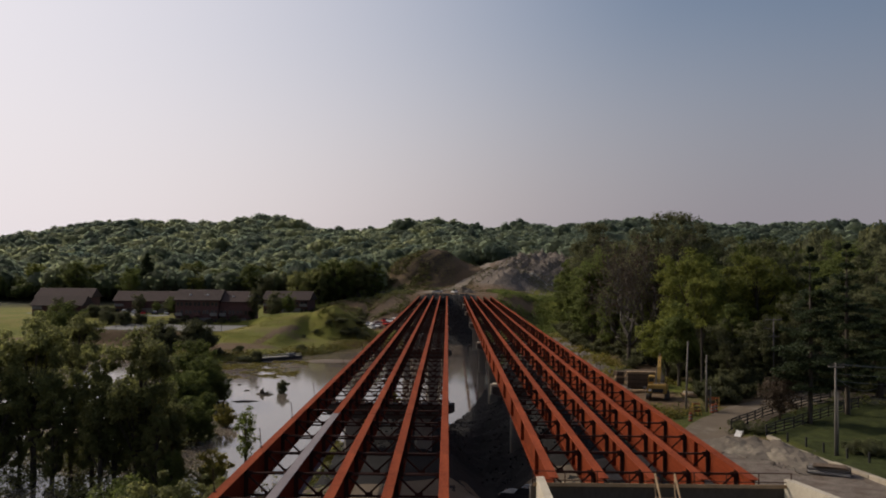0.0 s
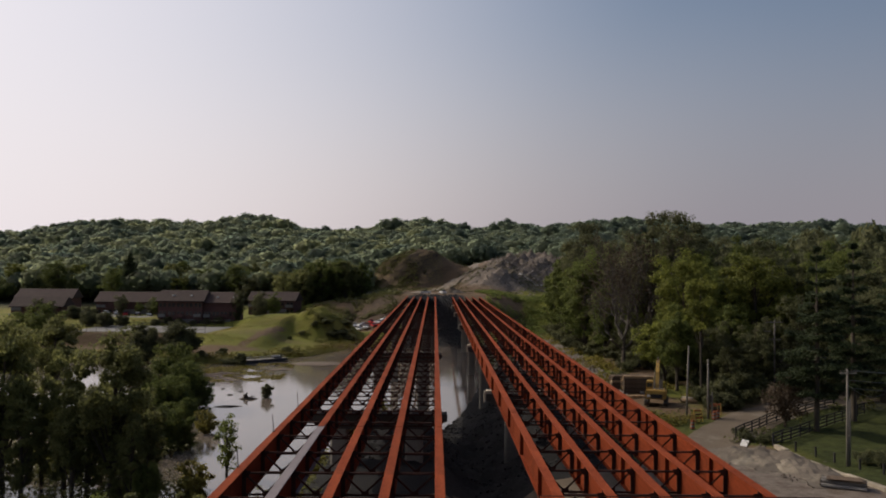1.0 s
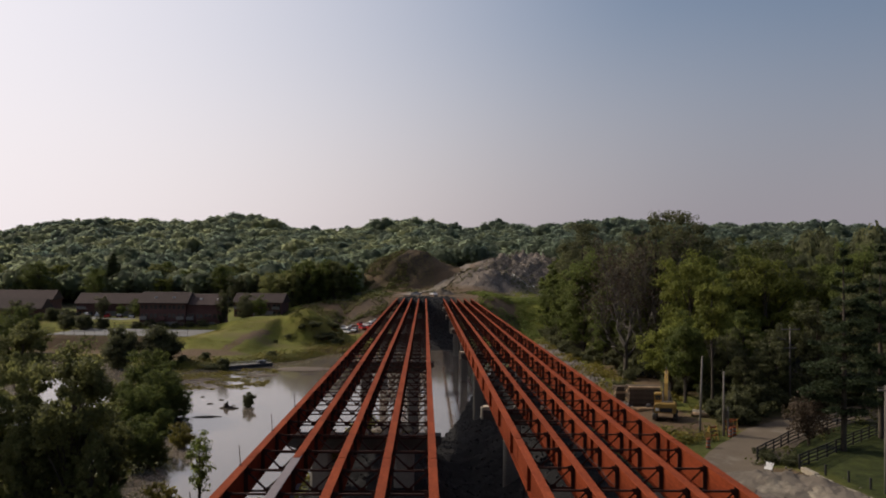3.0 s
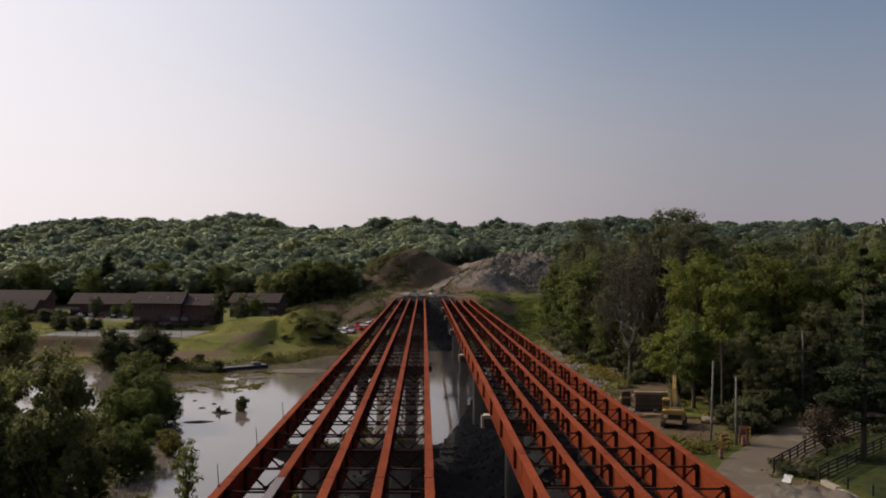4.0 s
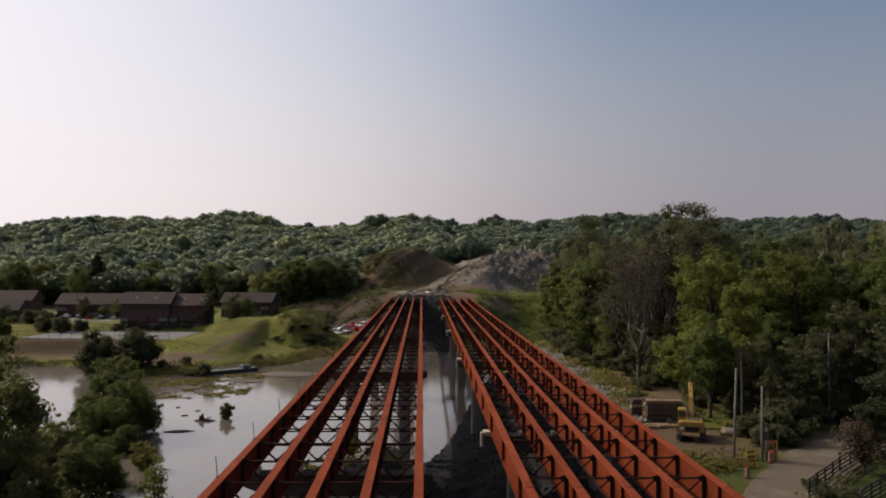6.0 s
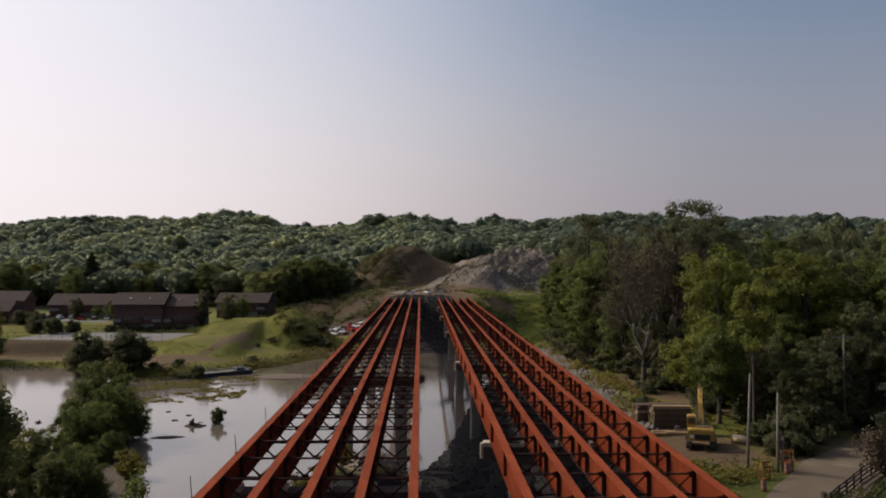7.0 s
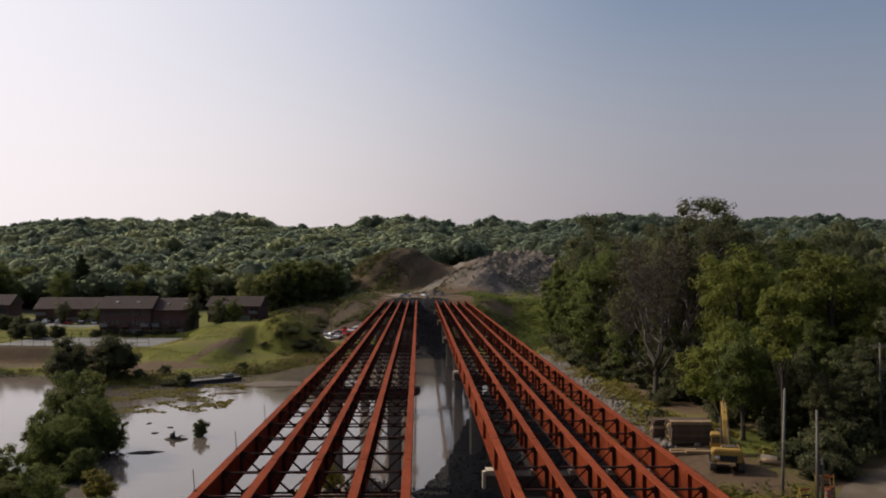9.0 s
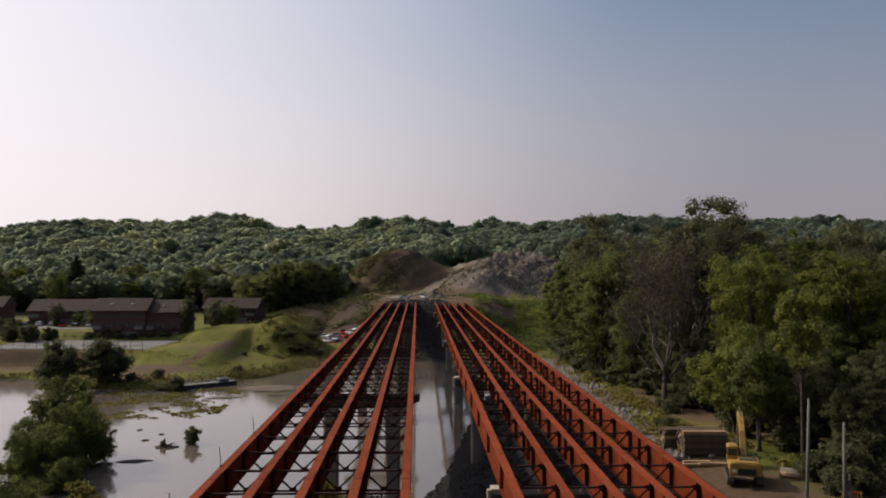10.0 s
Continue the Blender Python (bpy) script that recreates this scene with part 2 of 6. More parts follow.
stone = mixed(n, l, 0.5, ramp(n, l, g2, [(0.35, (0.085, 0.068, 0.058)), (0.65, (0.22, 0.182, 0.15))]),
              ramp(n, l, g3, [(0.3, (0.075, 0.06, 0.05)), (0.7, (0.23, 0.192, 0.16))]))
# near-black cover: dark rock, with shade put into the ground colour
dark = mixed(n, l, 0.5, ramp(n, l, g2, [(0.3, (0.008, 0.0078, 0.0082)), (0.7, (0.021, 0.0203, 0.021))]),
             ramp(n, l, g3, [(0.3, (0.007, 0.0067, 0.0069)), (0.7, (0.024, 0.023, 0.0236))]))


def mask(channel):
    a = n.new("ShaderNodeMath")
    a.operation = "MULTIPLY_ADD"
    l.new(g2, a.inputs[0])
    a.inputs[1].default_value = 0.7
    l.new(sep.outputs[channel], a.inputs[2])
    return ramp(n, l, a.outputs[0], [(0.72, (0, 0, 0)), (0.98, (1, 1, 1))])


col = mixed(n, l, mask(0), grass, soil)
col = mixed(n, l, mask(1), col, stone)
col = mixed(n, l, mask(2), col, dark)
l.new(col, p.inputs["Base Color"])
p.inputs["Roughness"].default_value, p.inputs["Specular IOR Level"].default_value = 0.97, 0.15
bump(n, l, p, g3, 0.8, 0.12)

WATER, n, l, p = nodes_of("muddy_water")
l.new(ramp(n, l, tex(n, l, 0.02, 4), [(0.35, (0.125, 0.104, 0.085)), (0.65, (0.165, 0.138, 0.115))]), p.inputs["Base Color"])
p.inputs["Roughness"].default_value, p.inputs["IOR"].default_value, p.inputs["Specular IOR Level"].default_value = 0.075, 1.5, 0.6
bump(n, l, p, tex(n, l, 0.8, 3, 0.5, stretch=(1, 0.6, 1)), 0.10, 0.05)

# ---------------------------------------------------------------- mesh helpers
def mesh_from(bm, name, material, smooth=False):
    me = bpy.data.meshes.new(name)
    bmesh.ops.recalc_face_normals(bm, faces=bm.faces)
    bm.to_mesh(me)
    bm.free()
    me.materials.append(material)
    if smooth:
        for f in me.polygons:
            f.use_smooth = True
    return me


def part(name, bm, material, parent, label="", smooth=False):
    me = bm if isinstance(bm, bpy.types.Mesh) else mesh_from(bm, name, material, smooth)
    ob = new(name, me)
    ob.parent = parent
    return tagged(ob, label)


def empty(name, label, category, group="", m=None):
    ob = new(name)
    ob.empty_display_size = 0.3
    if m is not None:
        ob.matrix_world = m
    return tagged(ob, label, category, group)


def single(name, bm, material, label, category, group="", kind="", smooth=False, m=None):
    ob = new(name, mesh_from(bm, name, material, smooth))
    if m is not None:
        ob.matrix_world = m
    return tagged(ob, label, category, group, kind)


def box(bm, c, s, turn=None, bevel=0.0):
    """A box of size s about c."""
    b = bmesh.new()
    bmesh.ops.create_cube(b, size=1, matrix=Matrix.Diagonal((*s, 1)))
    if bevel:
        bmesh.ops.bevel(b, geom=b.edges[:], offset=bevel, segments=1, affect="EDGES")
    bmesh.ops.transform(b, matrix=Matrix.Translation(c) @ (turn.to_4x4() if turn else Matrix()), verts=b.verts)
    t = bpy.data.meshes.new("t")
    b.to_mesh(t)
    b.free()
    bm.from_mesh(t)
    bpy.data.meshes.remove(t)
    return bm


def tube(bm, pts, radii, n=8, caps=True):
    """A tapered tube along points."""
    rings = []
    pts = [Vector(p) for p in pts]
    for i, p in enumerate(pts):
        d = (pts[min(i + 1, len(pts) - 1)] - pts[max(i - 1, 0)]).normalized()
        a = d.orthogonal().normalized()
        if abs(d.z) < 0.9:
            a = d.cross(Vector((0, 0, 1))).normalized()
        b = d.cross(a)
        rings.append([bm.verts.new(p + (a * math.cos(k * math.tau / n) + b * math.sin(k * math.tau / n)) * radii[i]) for k in range(n)])
    for r0, r1 in zip(rings, rings[1:]):
        for k in range(n):
            bm.faces.new((r0[k], r0[(k + 1) % n], r1[(k + 1) % n], r1[k]))
    if caps:
        bm.faces.new(rings[0][::-1])
        bm.faces.new(rings[-1])
    return bm


def prism(bm, outline, y0, y1, m=None):
    """A solid with the outline (x, z) from y0 to y1."""
    a = [bm.verts.new((x, y0, z)) for x, z in outline]
    b = [bm.verts.new((x, y1, z)) for x, z in outline]
    k = len(outline)
    for i in range(k):
        bm.faces.new((a[i], a[(i + 1) % k], b[(i + 1) % k], b[i]))
    bm.faces.new(a[::-1])
    bm.faces.new(b)
    if m:
        bmesh.ops.transform(bm, matrix=m, verts=a + b)
    return bm


def B():
    return bmesh.new()


def arrays_mesh(name, verts, quads, material):
    me = bpy.data.meshes.new(name)
    me.vertices.add(len(verts))
    me.vertices.foreach_set("co", np.asarray(verts, np.float32).ravel())
    k = quads.shape[1]
    me.loops.add(quads.size)
    me.loops.foreach_set("vertex_index", quads.ravel().astype(np.int32))
    me.polygons.add(len(quads))
    me.polygons.foreach_set("loop_start", np.arange(0, quads.size, k, dtype=np.int32))
    me.polygons.foreach_set("loop_total", np.full(len(quads), k, np.int32))
    me.update(calc_edges=True)
    me.materials.append(material)
    return me


# ---------------------------------------------------------------- the land
WATER_Z = 0.4
SOUTH = np.array([(-400, 66), (-60, 68), (-32, 72), (-22, 86), (-16, 101), (-13.5, 122), (-11.5, 128), (-6, 130), (0.6, 132), (2.4, 138), (4.6, 148), (6.4, 160), (8, 171), (14, 205), (25, 240), (45, 262), (90, 285), (400, 330)], float)
NORTH = np.array([(-400, 262), (-140, 242), (-95, 236), (-84, 234), (-66, 218), (-48, 220), (-41, 230), (-34.5, 238), (-28, 253), (-22, 260), (-14, 264), (-6, 267), (8, 270), (22, 284), (45, 304), (90, 318), (400, 360)], float)


def step(a, b, v):
    u = np.clip((v - a) / (b - a), 0, 1)
    return u * u * (3 - 2 * u)


def bump_at(x, y, cx, cy, rx, ry, turn=0.0):
    c, s = math.cos(turn), math.sin(turn)
    u, v = (c * (x - cx) + s * (y - cy)) / rx, (-s * (x - cx) + c * (y - cy)) / ry
    return np.exp(-(u * u + v * v) ** 1.5)


def wave(x, y, f, seed):
    a = seed * 1.7
    return (np.sin(x * f + a) * np.cos(y * f * 1.3 - a) + 0.5 * np.sin(x * f * 2.3 - y * f * 1.7 + a * 2) + 0.3 * np.cos(x * f * 4.1 + y * f * 3.7 + a * 3)) / 1.8


def shore_distances(x, y):
    ys, yn = np.interp(x, SOUTH[:, 0], SOUTH[:, 1]), np.interp(x, NORTH[:, 0], NORTH[:, 1])
    gs = (np.interp(x + 3, SOUTH[:, 0], SOUTH[:, 1]) - np.interp(x - 3, SOUTH[:, 0], SOUTH[:, 1])) / 6
    gn = (np.interp(x + 3, NORTH[:, 0], NORTH[:, 1]) - np.interp(x - 3, NORTH[:, 0], NORTH[:, 1])) / 6
    return (ys - y) / np.sqrt(1 + gs * gs), (y - yn) / np.sqrt(1 + gn * gn)


def land(x, y):
    x, y = np.asarray(x, float), np.asarray(y, float)
    ds, dn = shore_distances(x, y)
    # south: low flood plain on one side, a raised bank on the other
    high = step(-26, -8, x - 0.12 * (y - 70))
    top = 1.7 + 6.0 * high + 0.6 * step(20, 34, x) * step(70, 110, y)
    run = 26 - 12 * step(2, 22, x)
    south = WATER_Z + (top - WATER_Z) * step(-2, run, ds)
    south = south + 0.12 * wave(x, y, 0.35, 1) * step(2, 12, ds)
    south = south + (0.95 * wave(x, y, 0.62, 4) + 0.5 * wave(x, y, 1.5, 2)) * step(-14, -9, x) * (1 - step(15, 18, x)) * step(76, 84, y) * step(1, 6, ds)
    # north: a grassy bank, a terrace, then wooded hills
    bank = 1.0 * step(0, 6, dn) + 5.2 * step(7, 48, dn)
    side = np.abs(x + 20)
    hill = 45 * step(350, 880, y + 0.10 * side) + 6 * wave(x, y, 0.011, 3) * step(420, 700, y) - 13 * step(150, 480, -x) * step(450, 750, y)
    crest = step(620, 860, y)
    for cx, width, rise in ((-315, 60, 9), (-235, 26, -3), (-185, 38, 10), (-120, 26, -3), (-28, 34, 7), (20, 22, -4), (75, 30, 4), (170, 50, 8), (-430, 60, -8), (380, 70, 8)):
        hill = hill + rise * np.exp(-((x - cx) / width) ** 2) * crest
    hill = hill * (1 - 0.8 * step(900, 3500, y))
    north = WATER_Z + bank + hill + 0.2 * wave(x, y, 0.16, 2) * step(6, 20, dn)
    mound = ((7.4 * bump_at(x, y, -36.5, 280, 10.5, 10, 0.1)) ** 2.5 + (2.5 * step(0.0, 0.95, bump_at(x, y, -48, 284, 17, 13, 0.12))) ** 2.5) ** 0.4
    north += mound * (1 + 0.10 * wave(x, y, 0.5, 6)) + 0.25 * wave(x, y, 0.55, 9) * bump_at(x, y, -48, 276, 20, 10)
    pad = (1 - step(22, 28, np.abs(x + 88))) * (1 - step(13.5, 18, np.abs(y - 266 + 0.07 * (x + 88))))
    north = north * (1 - pad) + 5.4 * pad
    # approach fill behind the far abutment, the spoil heaps and the rock spoil
    mid = step(-34, -14, x) * (1 - step(22, 36, x))
    north += mid * (8.0 * step(300, 342, y) - 2.0 * step(382, 420, y))
    north += 5.5 * step(322, 352, y) * (1 - step(420, 470, y)) * (step(-75, -34, x) * (1 - step(-30, -14, x)) + step(22, 34, x) * (1 - step(60, 90, x)))
    north += 13.0 * bump_at(x, y, -12, 426, 22, 20) + 6.5 * bump_at(x, y, 2, 428, 24, 16) + (1.4 * wave(x, y, 0.3, 5) + 1.1 * wave(x, y, 0.9, 2)) * bump_at(x, y, -9, 424, 28, 26)
    rock = 1.1 * bump_at(x, y, 55, 446, 31, 26) + 0.5 * bump_at(x, y, 30, 408, 18, 16)
    north += 16.0 * rock + (3.4 * wave(x, y, 0.16, 7) + 2.4 * wave(x, y, 0.5, 8) + 1.7 * wave(x, y, 1.3, 4)) * np.clip(rock * 1.4, 0, 1) * step(4, 14, np.abs(x + 2 - (y - 385) * 0.42))
    north += 5.0 * bump_at(x, y, 24, 462, 17, 40)
    z = np.where(ds > -1, south, np.where(dn > -1, north, WATER_Z - 1.0))
    return np.where((ds <= 0) & (dn <= 0), np.minimum(z, WATER_Z - 0.15 - 0.12 * np.clip(np.minimum(-ds, -dn), 0, 12)), z)


def land_z(x, y):
    return float(land(np.array([x]), np.array([y]))[0])


def graded(lo, a, b, hi, d, k):
    """Even steps of d from a to b, growing ones out to lo and hi."""
    v, s, out = a, d, list(np.arange(a, b, d))
    while v > lo:
        s *= k
        v -= s
        out.insert(0, v)
    v, s = out[-1], d
    while v < hi:
        s *= k
        v += s
        out.append(v)
    return np.array(out)


gx, gy = graded(-4500, -135, 75, 4500, 1.4, 1.10), graded(-2500, 30, 470, 4800, 1.5, 1.10)
X, Y = np.meshgrid(gx, gy)
Z = land(X, Y)
nx, ny = len(gx), len(gy)
i = (np.arange(ny - 1)[:, None] * nx + np.arange(nx - 1)[None, :]).ravel()
ground_me = arrays_mesh("ground", np.stack([X, Y, Z], -1).reshape(-1, 3), np.stack([i, i + 1, i + nx + 1, i + nx], -1), GROUND)
ds, dn = shore_distances(X, Y)
bare = 0.15 + 0.70 * step(-24, -14, X) * (1 - step(30, 42, X)) * step(290, 330, Y) * (1 - step(400, 412, Y) * (X < 4)) * (1 - step(430, 470, Y))
bare = np.maximum(bare, 0.42 * bump_at(X, Y, -52, 272, 17, 8))
bare = np.maximum(bare, 0.6 * bump_at(X, Y, -96, 246, 18, 7))
bare = np.maximum(bare, 0.85 * bump_at(X, Y, -24, 262, 14, 7, 0.3))
bare = np.maximum(bare, 0.62 * step(4, 7, dn) * (1 - step(16, 21, dn)) * (1 - step(-58, -50, X)))
bare = np.maximum(bare, 0.9 * step(19, 22, X) * (1 - step(29, 33, X)) * step(98, 103, Y) * (1 - step(120, 128, Y)))
bare = np.maximum(bare, 1.0 * bump_at(X, Y, 35.5, 150, 7, 17))
bare = np.maximum(bare, 0.5 * bump_at(X, Y, -50, 257, 19, 7, 0.22))
bare = np.maximum(bare, 0.66 * bump_at(X, Y, -100, 251, 22, 6, -0.1))
bare = np.maximum(bare, 0.58 * step(22, 25, X) * (1 - step(42, 50, X)) * step(98, 104, Y) * (1 - step(128, 140, Y)))
bare = np.maximum(bare, 0.72 * step(-38, -31, X + 0.35 * (Y - 300)) * (1 - step(-14, -10, X)) * step(286, 294, Y) * (1 - step(345, 355, Y)))
bare = np.maximum(bare, 0.62 * np.clip(2.0 * bump_at(X, Y, -7, 424, 32, 30), 0, 1))
bare = np.maximum(bare, 0.4 * step(20, 24, X) * (1 - step(40, 56, X)) * step(296, 310, Y) * (1 - step(350, 372, Y)))
bare = np.maximum(bare, 0.85 * step(18, 21, X) * (1 - step(33, 36, X + 0.2 * (Y - 80))) * step(30, 40, Y) * (1 - step(84, 90, Y)))
bare = np.maximum(bare, 0.85 * bump_at(X, Y, -62, 237, 17, 4.5, 0.06))
rut = np.abs((X + 54.6) * 0.97 - (Y - 243) * 0.243)
bare = np.maximum(bare, 0.85 * (1 - step(0.8, 2.2, rut)) * step(238, 243, Y) * (1 - step(266, 271, Y)))
green_patch = bump_at(X, Y, 34.8, 120.5, 5.5, 4.5)
bare = bare * (1 - green_patch)
stone_m = np.clip(np.maximum(0.95 * bump_at(X, Y, 54, 440, 34, 32), 0.9 * bump_at(X, Y, 30, 406, 21, 20)), 0, 1)
stone_m = np.maximum(stone_m, 0.62 * step(18, 21, X) * (1 - step(33, 37, X + 0.2 * (Y - 80))) * step(40, 50, Y) * (1 - step(80, 86, Y)))
pale_patch = step(-12, -10, X) * (1 - step(-1.0, 0.6, X)) * step(100, 106, Y) * (1 - step(118, 124, Y))
stone_m = np.maximum(stone_m, 0.72 * pale_patch)
# rock fill strip; the shade below the girders is coloured in too
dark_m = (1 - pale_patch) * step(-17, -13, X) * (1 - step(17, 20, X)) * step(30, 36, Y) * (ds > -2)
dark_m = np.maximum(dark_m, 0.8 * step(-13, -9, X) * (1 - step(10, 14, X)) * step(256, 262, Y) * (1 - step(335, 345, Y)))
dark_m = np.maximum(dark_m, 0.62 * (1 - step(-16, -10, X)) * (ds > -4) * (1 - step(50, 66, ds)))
# brown spoil heap, darkened to stand for its slope facing off the sun
dark_m = np.maximum(dark_m, 0.52 * bump_at(X, Y, -12, 420, 30, 28))
dark_m = np.maximum(dark_m, 0.5 * step(-42, -34, X) * (1 - step(-16, -11, X)) * step(300, 310, Y) * (1 - step(345, 352, Y)))
# the near-black cover again, spread under the far trees
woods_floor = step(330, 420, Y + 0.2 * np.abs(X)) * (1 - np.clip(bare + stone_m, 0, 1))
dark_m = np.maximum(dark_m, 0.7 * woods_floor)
dark_m = np.maximum(dark_m, 0.62 * step(40, 48, X) * step(100, 110, Y) * (Y < 330))
ca = ground_me.color_attributes.new("cover", "FLOAT_COLOR", "POINT")
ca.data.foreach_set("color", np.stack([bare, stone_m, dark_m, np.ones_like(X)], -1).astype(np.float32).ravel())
verge = step(19, 21, X) * (1 - step(31, 34, X)) * step(82, 86, Y) * (1 - step(101, 105, Y))
# the yard, where the grass colour carries the shade
shaded_yard_m = step(33.5, 35, X) * (1 - step(70, 76, X)) * step(56, 62, Y) * (1 - step(108, 112, Y))
ground_me.attributes.new("lawn", "FLOAT", "POINT").data.foreach_set("value", np.maximum(np.maximum(shaded_yard_m, 0.75 * verge), 0.5 * green_patch).astype(np.float32).ravel())
ground_me.polygons.foreach_set("use_smooth", np.ones(len(ground_me.polygons), bool))
tagged(new("ground", ground_me), "grass, bare soil and rock of a river valley", "ground", kind="structure")

wm = B()
bmesh.ops.create_grid(wm, x_segments=1, y_segments=1, size=1, matrix=Matrix.Translation((0, 200, WATER_Z)) @ Matrix.Diagonal((900, 170, 1, 1)))
single("water", wm, WATER, "still muddy brown river water in flood", "water", kind="structure")


def ribbon(name, centre, width, material, label, category, lift=0.05, thick=0.25, graded_top=False):
    """A paved strip laid over the ground along a line."""
    pts = [Vector(c) for c in centre]
    dense = []
    for a, b in zip(pts, pts[1:]):
        k = max(2, int((b - a).length / 1.5))
        dense += [a.lerp(b, j / k) for j in range(k)]
    dense.append(pts[-1])
    for _ in range(6):
        dense = [dense[0]] + [(dense[j - 1] + dense[j] * 2 + dense[j + 1]) / 4 for j in range(1, len(dense) - 1)] + [dense[-1]]
    heights = [land_z(q.x, q.y) for q in dense]
    for _ in range(40):
        heights = [heights[0]] + [(heights[j - 1] + heights[j] * 2 + heights[j + 1]) / 4 for j in range(1, len(dense) - 1)] + [heights[-1]]
    bm, rows = B(), []
    cols = 7
    for j, q in enumerate(dense):
        d = (dense[min(j + 1, len(dense) - 1)] - dense[max(j - 1, 0)]).normalized()
        nrm = Vector((d.y, -d.x))
        w = width * (1 + (0.14 if graded_top else 0.03) * math.sin(j * 0.9) + (0.1 if graded_top else 0.02) * math.sin(j * 2.3))
        row = []
        for c in range(cols):
            v = q.to_2d() + nrm * w * (c / (cols - 1) - 0.5)
            row.append((v.x, v.y, (heights[j] if graded_top else max(land_z(v.x, v.y), land_z(q.x, q.y) - 0.1)) + lift))
        edge = [(row[0][0], row[0][1], row[0][2] - thick)] + row + [(row[-1][0], row[-1][1], row[-1][2] - thick)]
        rows.append([bm.verts.new(v) for v in edge])
    for r0, r1 in zip(rows, rows[1:]):
        for c in range(len(r0) - 1):
            bm.faces.new((r0[c], r0[c + 1], r1[c + 1], r1[c]))
    return single(name, bm, material, label, category, kind="structure")


ribbon("road", [(-24, 58), (-4, 64), (10, 70), (22, 78), (29, 90), (37.3, 101.1), (48.4, 111.6), (64, 120)], 6.4, ROADTOP, "pale worn country road running under the girders", "road")
ribbon("dirt_track", [(-9, 350), (-6, 372), (4, 398), (15, 420), (24, 446), (38, 472)], 5.5, PALE_DIRT, "pale haul track climbing between spoil heaps", "track", lift=0.2, thick=1.4, graded_top=True)
ribbon("terrace_track", [(-66, 362), (-40, 357), (-16, 354), (0, 351)], 7.0, PALE_DIRT, "pale dirt track along a terrace", "track", lift=0.12)
ribbon("parking_lot", [(-160, 322), (-128, 318), (-104, 308)], 10, COURT, "grey asphalt car park by the apartments", "car park", lift=0.06)

# ---------------------------------------------------------------- the bridge steel
S, SR, TOP, DEPTH = 2.75, 2.65, 14.0, 1.75
PITCH, SEG = 5.1, 25.5
SLOPE = 0.0035
CURVE = math.atan(SLOPE)


def edge_mesh(name, size, material, bevel=0.0):
    bm = B()
    box(bm, (0, 0, 0), size, None, bevel)
    return mesh_from(bm, name, material)


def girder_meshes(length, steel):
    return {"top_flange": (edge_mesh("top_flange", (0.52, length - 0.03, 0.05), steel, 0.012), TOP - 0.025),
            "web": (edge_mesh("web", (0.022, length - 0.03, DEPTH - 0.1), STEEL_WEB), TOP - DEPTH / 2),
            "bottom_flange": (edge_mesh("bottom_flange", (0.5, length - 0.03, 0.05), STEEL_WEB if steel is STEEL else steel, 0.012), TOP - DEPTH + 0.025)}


seg_meshes = {False: girder_meshes(SEG, STEEL), True: girder_meshes(SEG, STEEL_GREY)}
stiff_me = edge_mesh("stiffener", (0.22, 0.03, DEPTH - 0.1), STEEL_WEB)
dark_stiff_me = edge_mesh("connection_plate", (0.24, 0.05, DEPTH - 0.1), STEEL_DARK)
splice_me = edge_mesh("splice_plate", (0.44, 1.3, 0.022), STEEL, 0.006)
web_splice_me = edge_mesh("web_splice", (0.07, 0.9, DEPTH - 0.4), STEEL_WEB)
pb = tube(B(), [(0, 0, 0), (-0.10, 0, 1.15)], [0.03, 0.025], 6)
box(pb, (0, 0, 0.02), (0.16, 0.16, 0.04))
post_me = mesh_from(pb, "safety_post", STEEL_DARK)


def girder(group, k, base, segs, gap, grey=(), posts=False):
    """One plate girder: flanges and web in bolted lengths, stiffeners at every bracing line."""
    x = k * gap
    g = empty("steel_girder", "rust-red steel plate girder resting on concrete piers" if not grey else "rust-red steel plate girder with one grey length", "girder", group, base)
    for j in range(segs):
        y = SEG * (j + 0.5)
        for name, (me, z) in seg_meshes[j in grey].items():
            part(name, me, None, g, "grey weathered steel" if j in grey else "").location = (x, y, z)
        if j:
            part("splice_plate", splice_me, None, g).location = (x, SEG * j, TOP + 0.012)
            part("web_splice", web_splice_me, None, g).location = (x, SEG * j, TOP - DEPTH / 2)
    lines = int(segs * SEG / PITCH)
    for j in range(lines):
        y = PITCH * (j + 0.5)
        for s in (-1, 1):
            if 0 <= k + s <= 4:
                part("connection_plate", dark_stiff_me, None, g, "dark bolted plate").location = (x + s * 0.135, y, TOP - DEPTH / 2)
            elif s > 0 or j % 2:
                part("stiffener", stiff_me, None, g).location = (x + s * 0.125, y, TOP - DEPTH / 2)
        if j % 3 == 1 and k > 0:
            part("stiffener", stiff_me, None, g).location = (x - 0.125, y + PITCH / 2, TOP - DEPTH / 2)
        if posts and j % 2 == 0:
            part("safety_post", post_me, None, g, "thin leaning steel stake").location = (x - 0.2, y, TOP)
    return g


LEFT = pose(-11.0, 38.25, 0)
RIGHT = pose(5.82, 44.3, 0, 0, 0, -math.degrees(CURVE))
for k in range(5):
    girder("girders of the river bridge", k, LEFT, 12, S, grey={1: (0,)}.get(k, ()), posts=k == 0)
for k in range(5):
    girder("girders of the second carriageway", k, RIGHT, 12, SR, grey=(), posts=False)


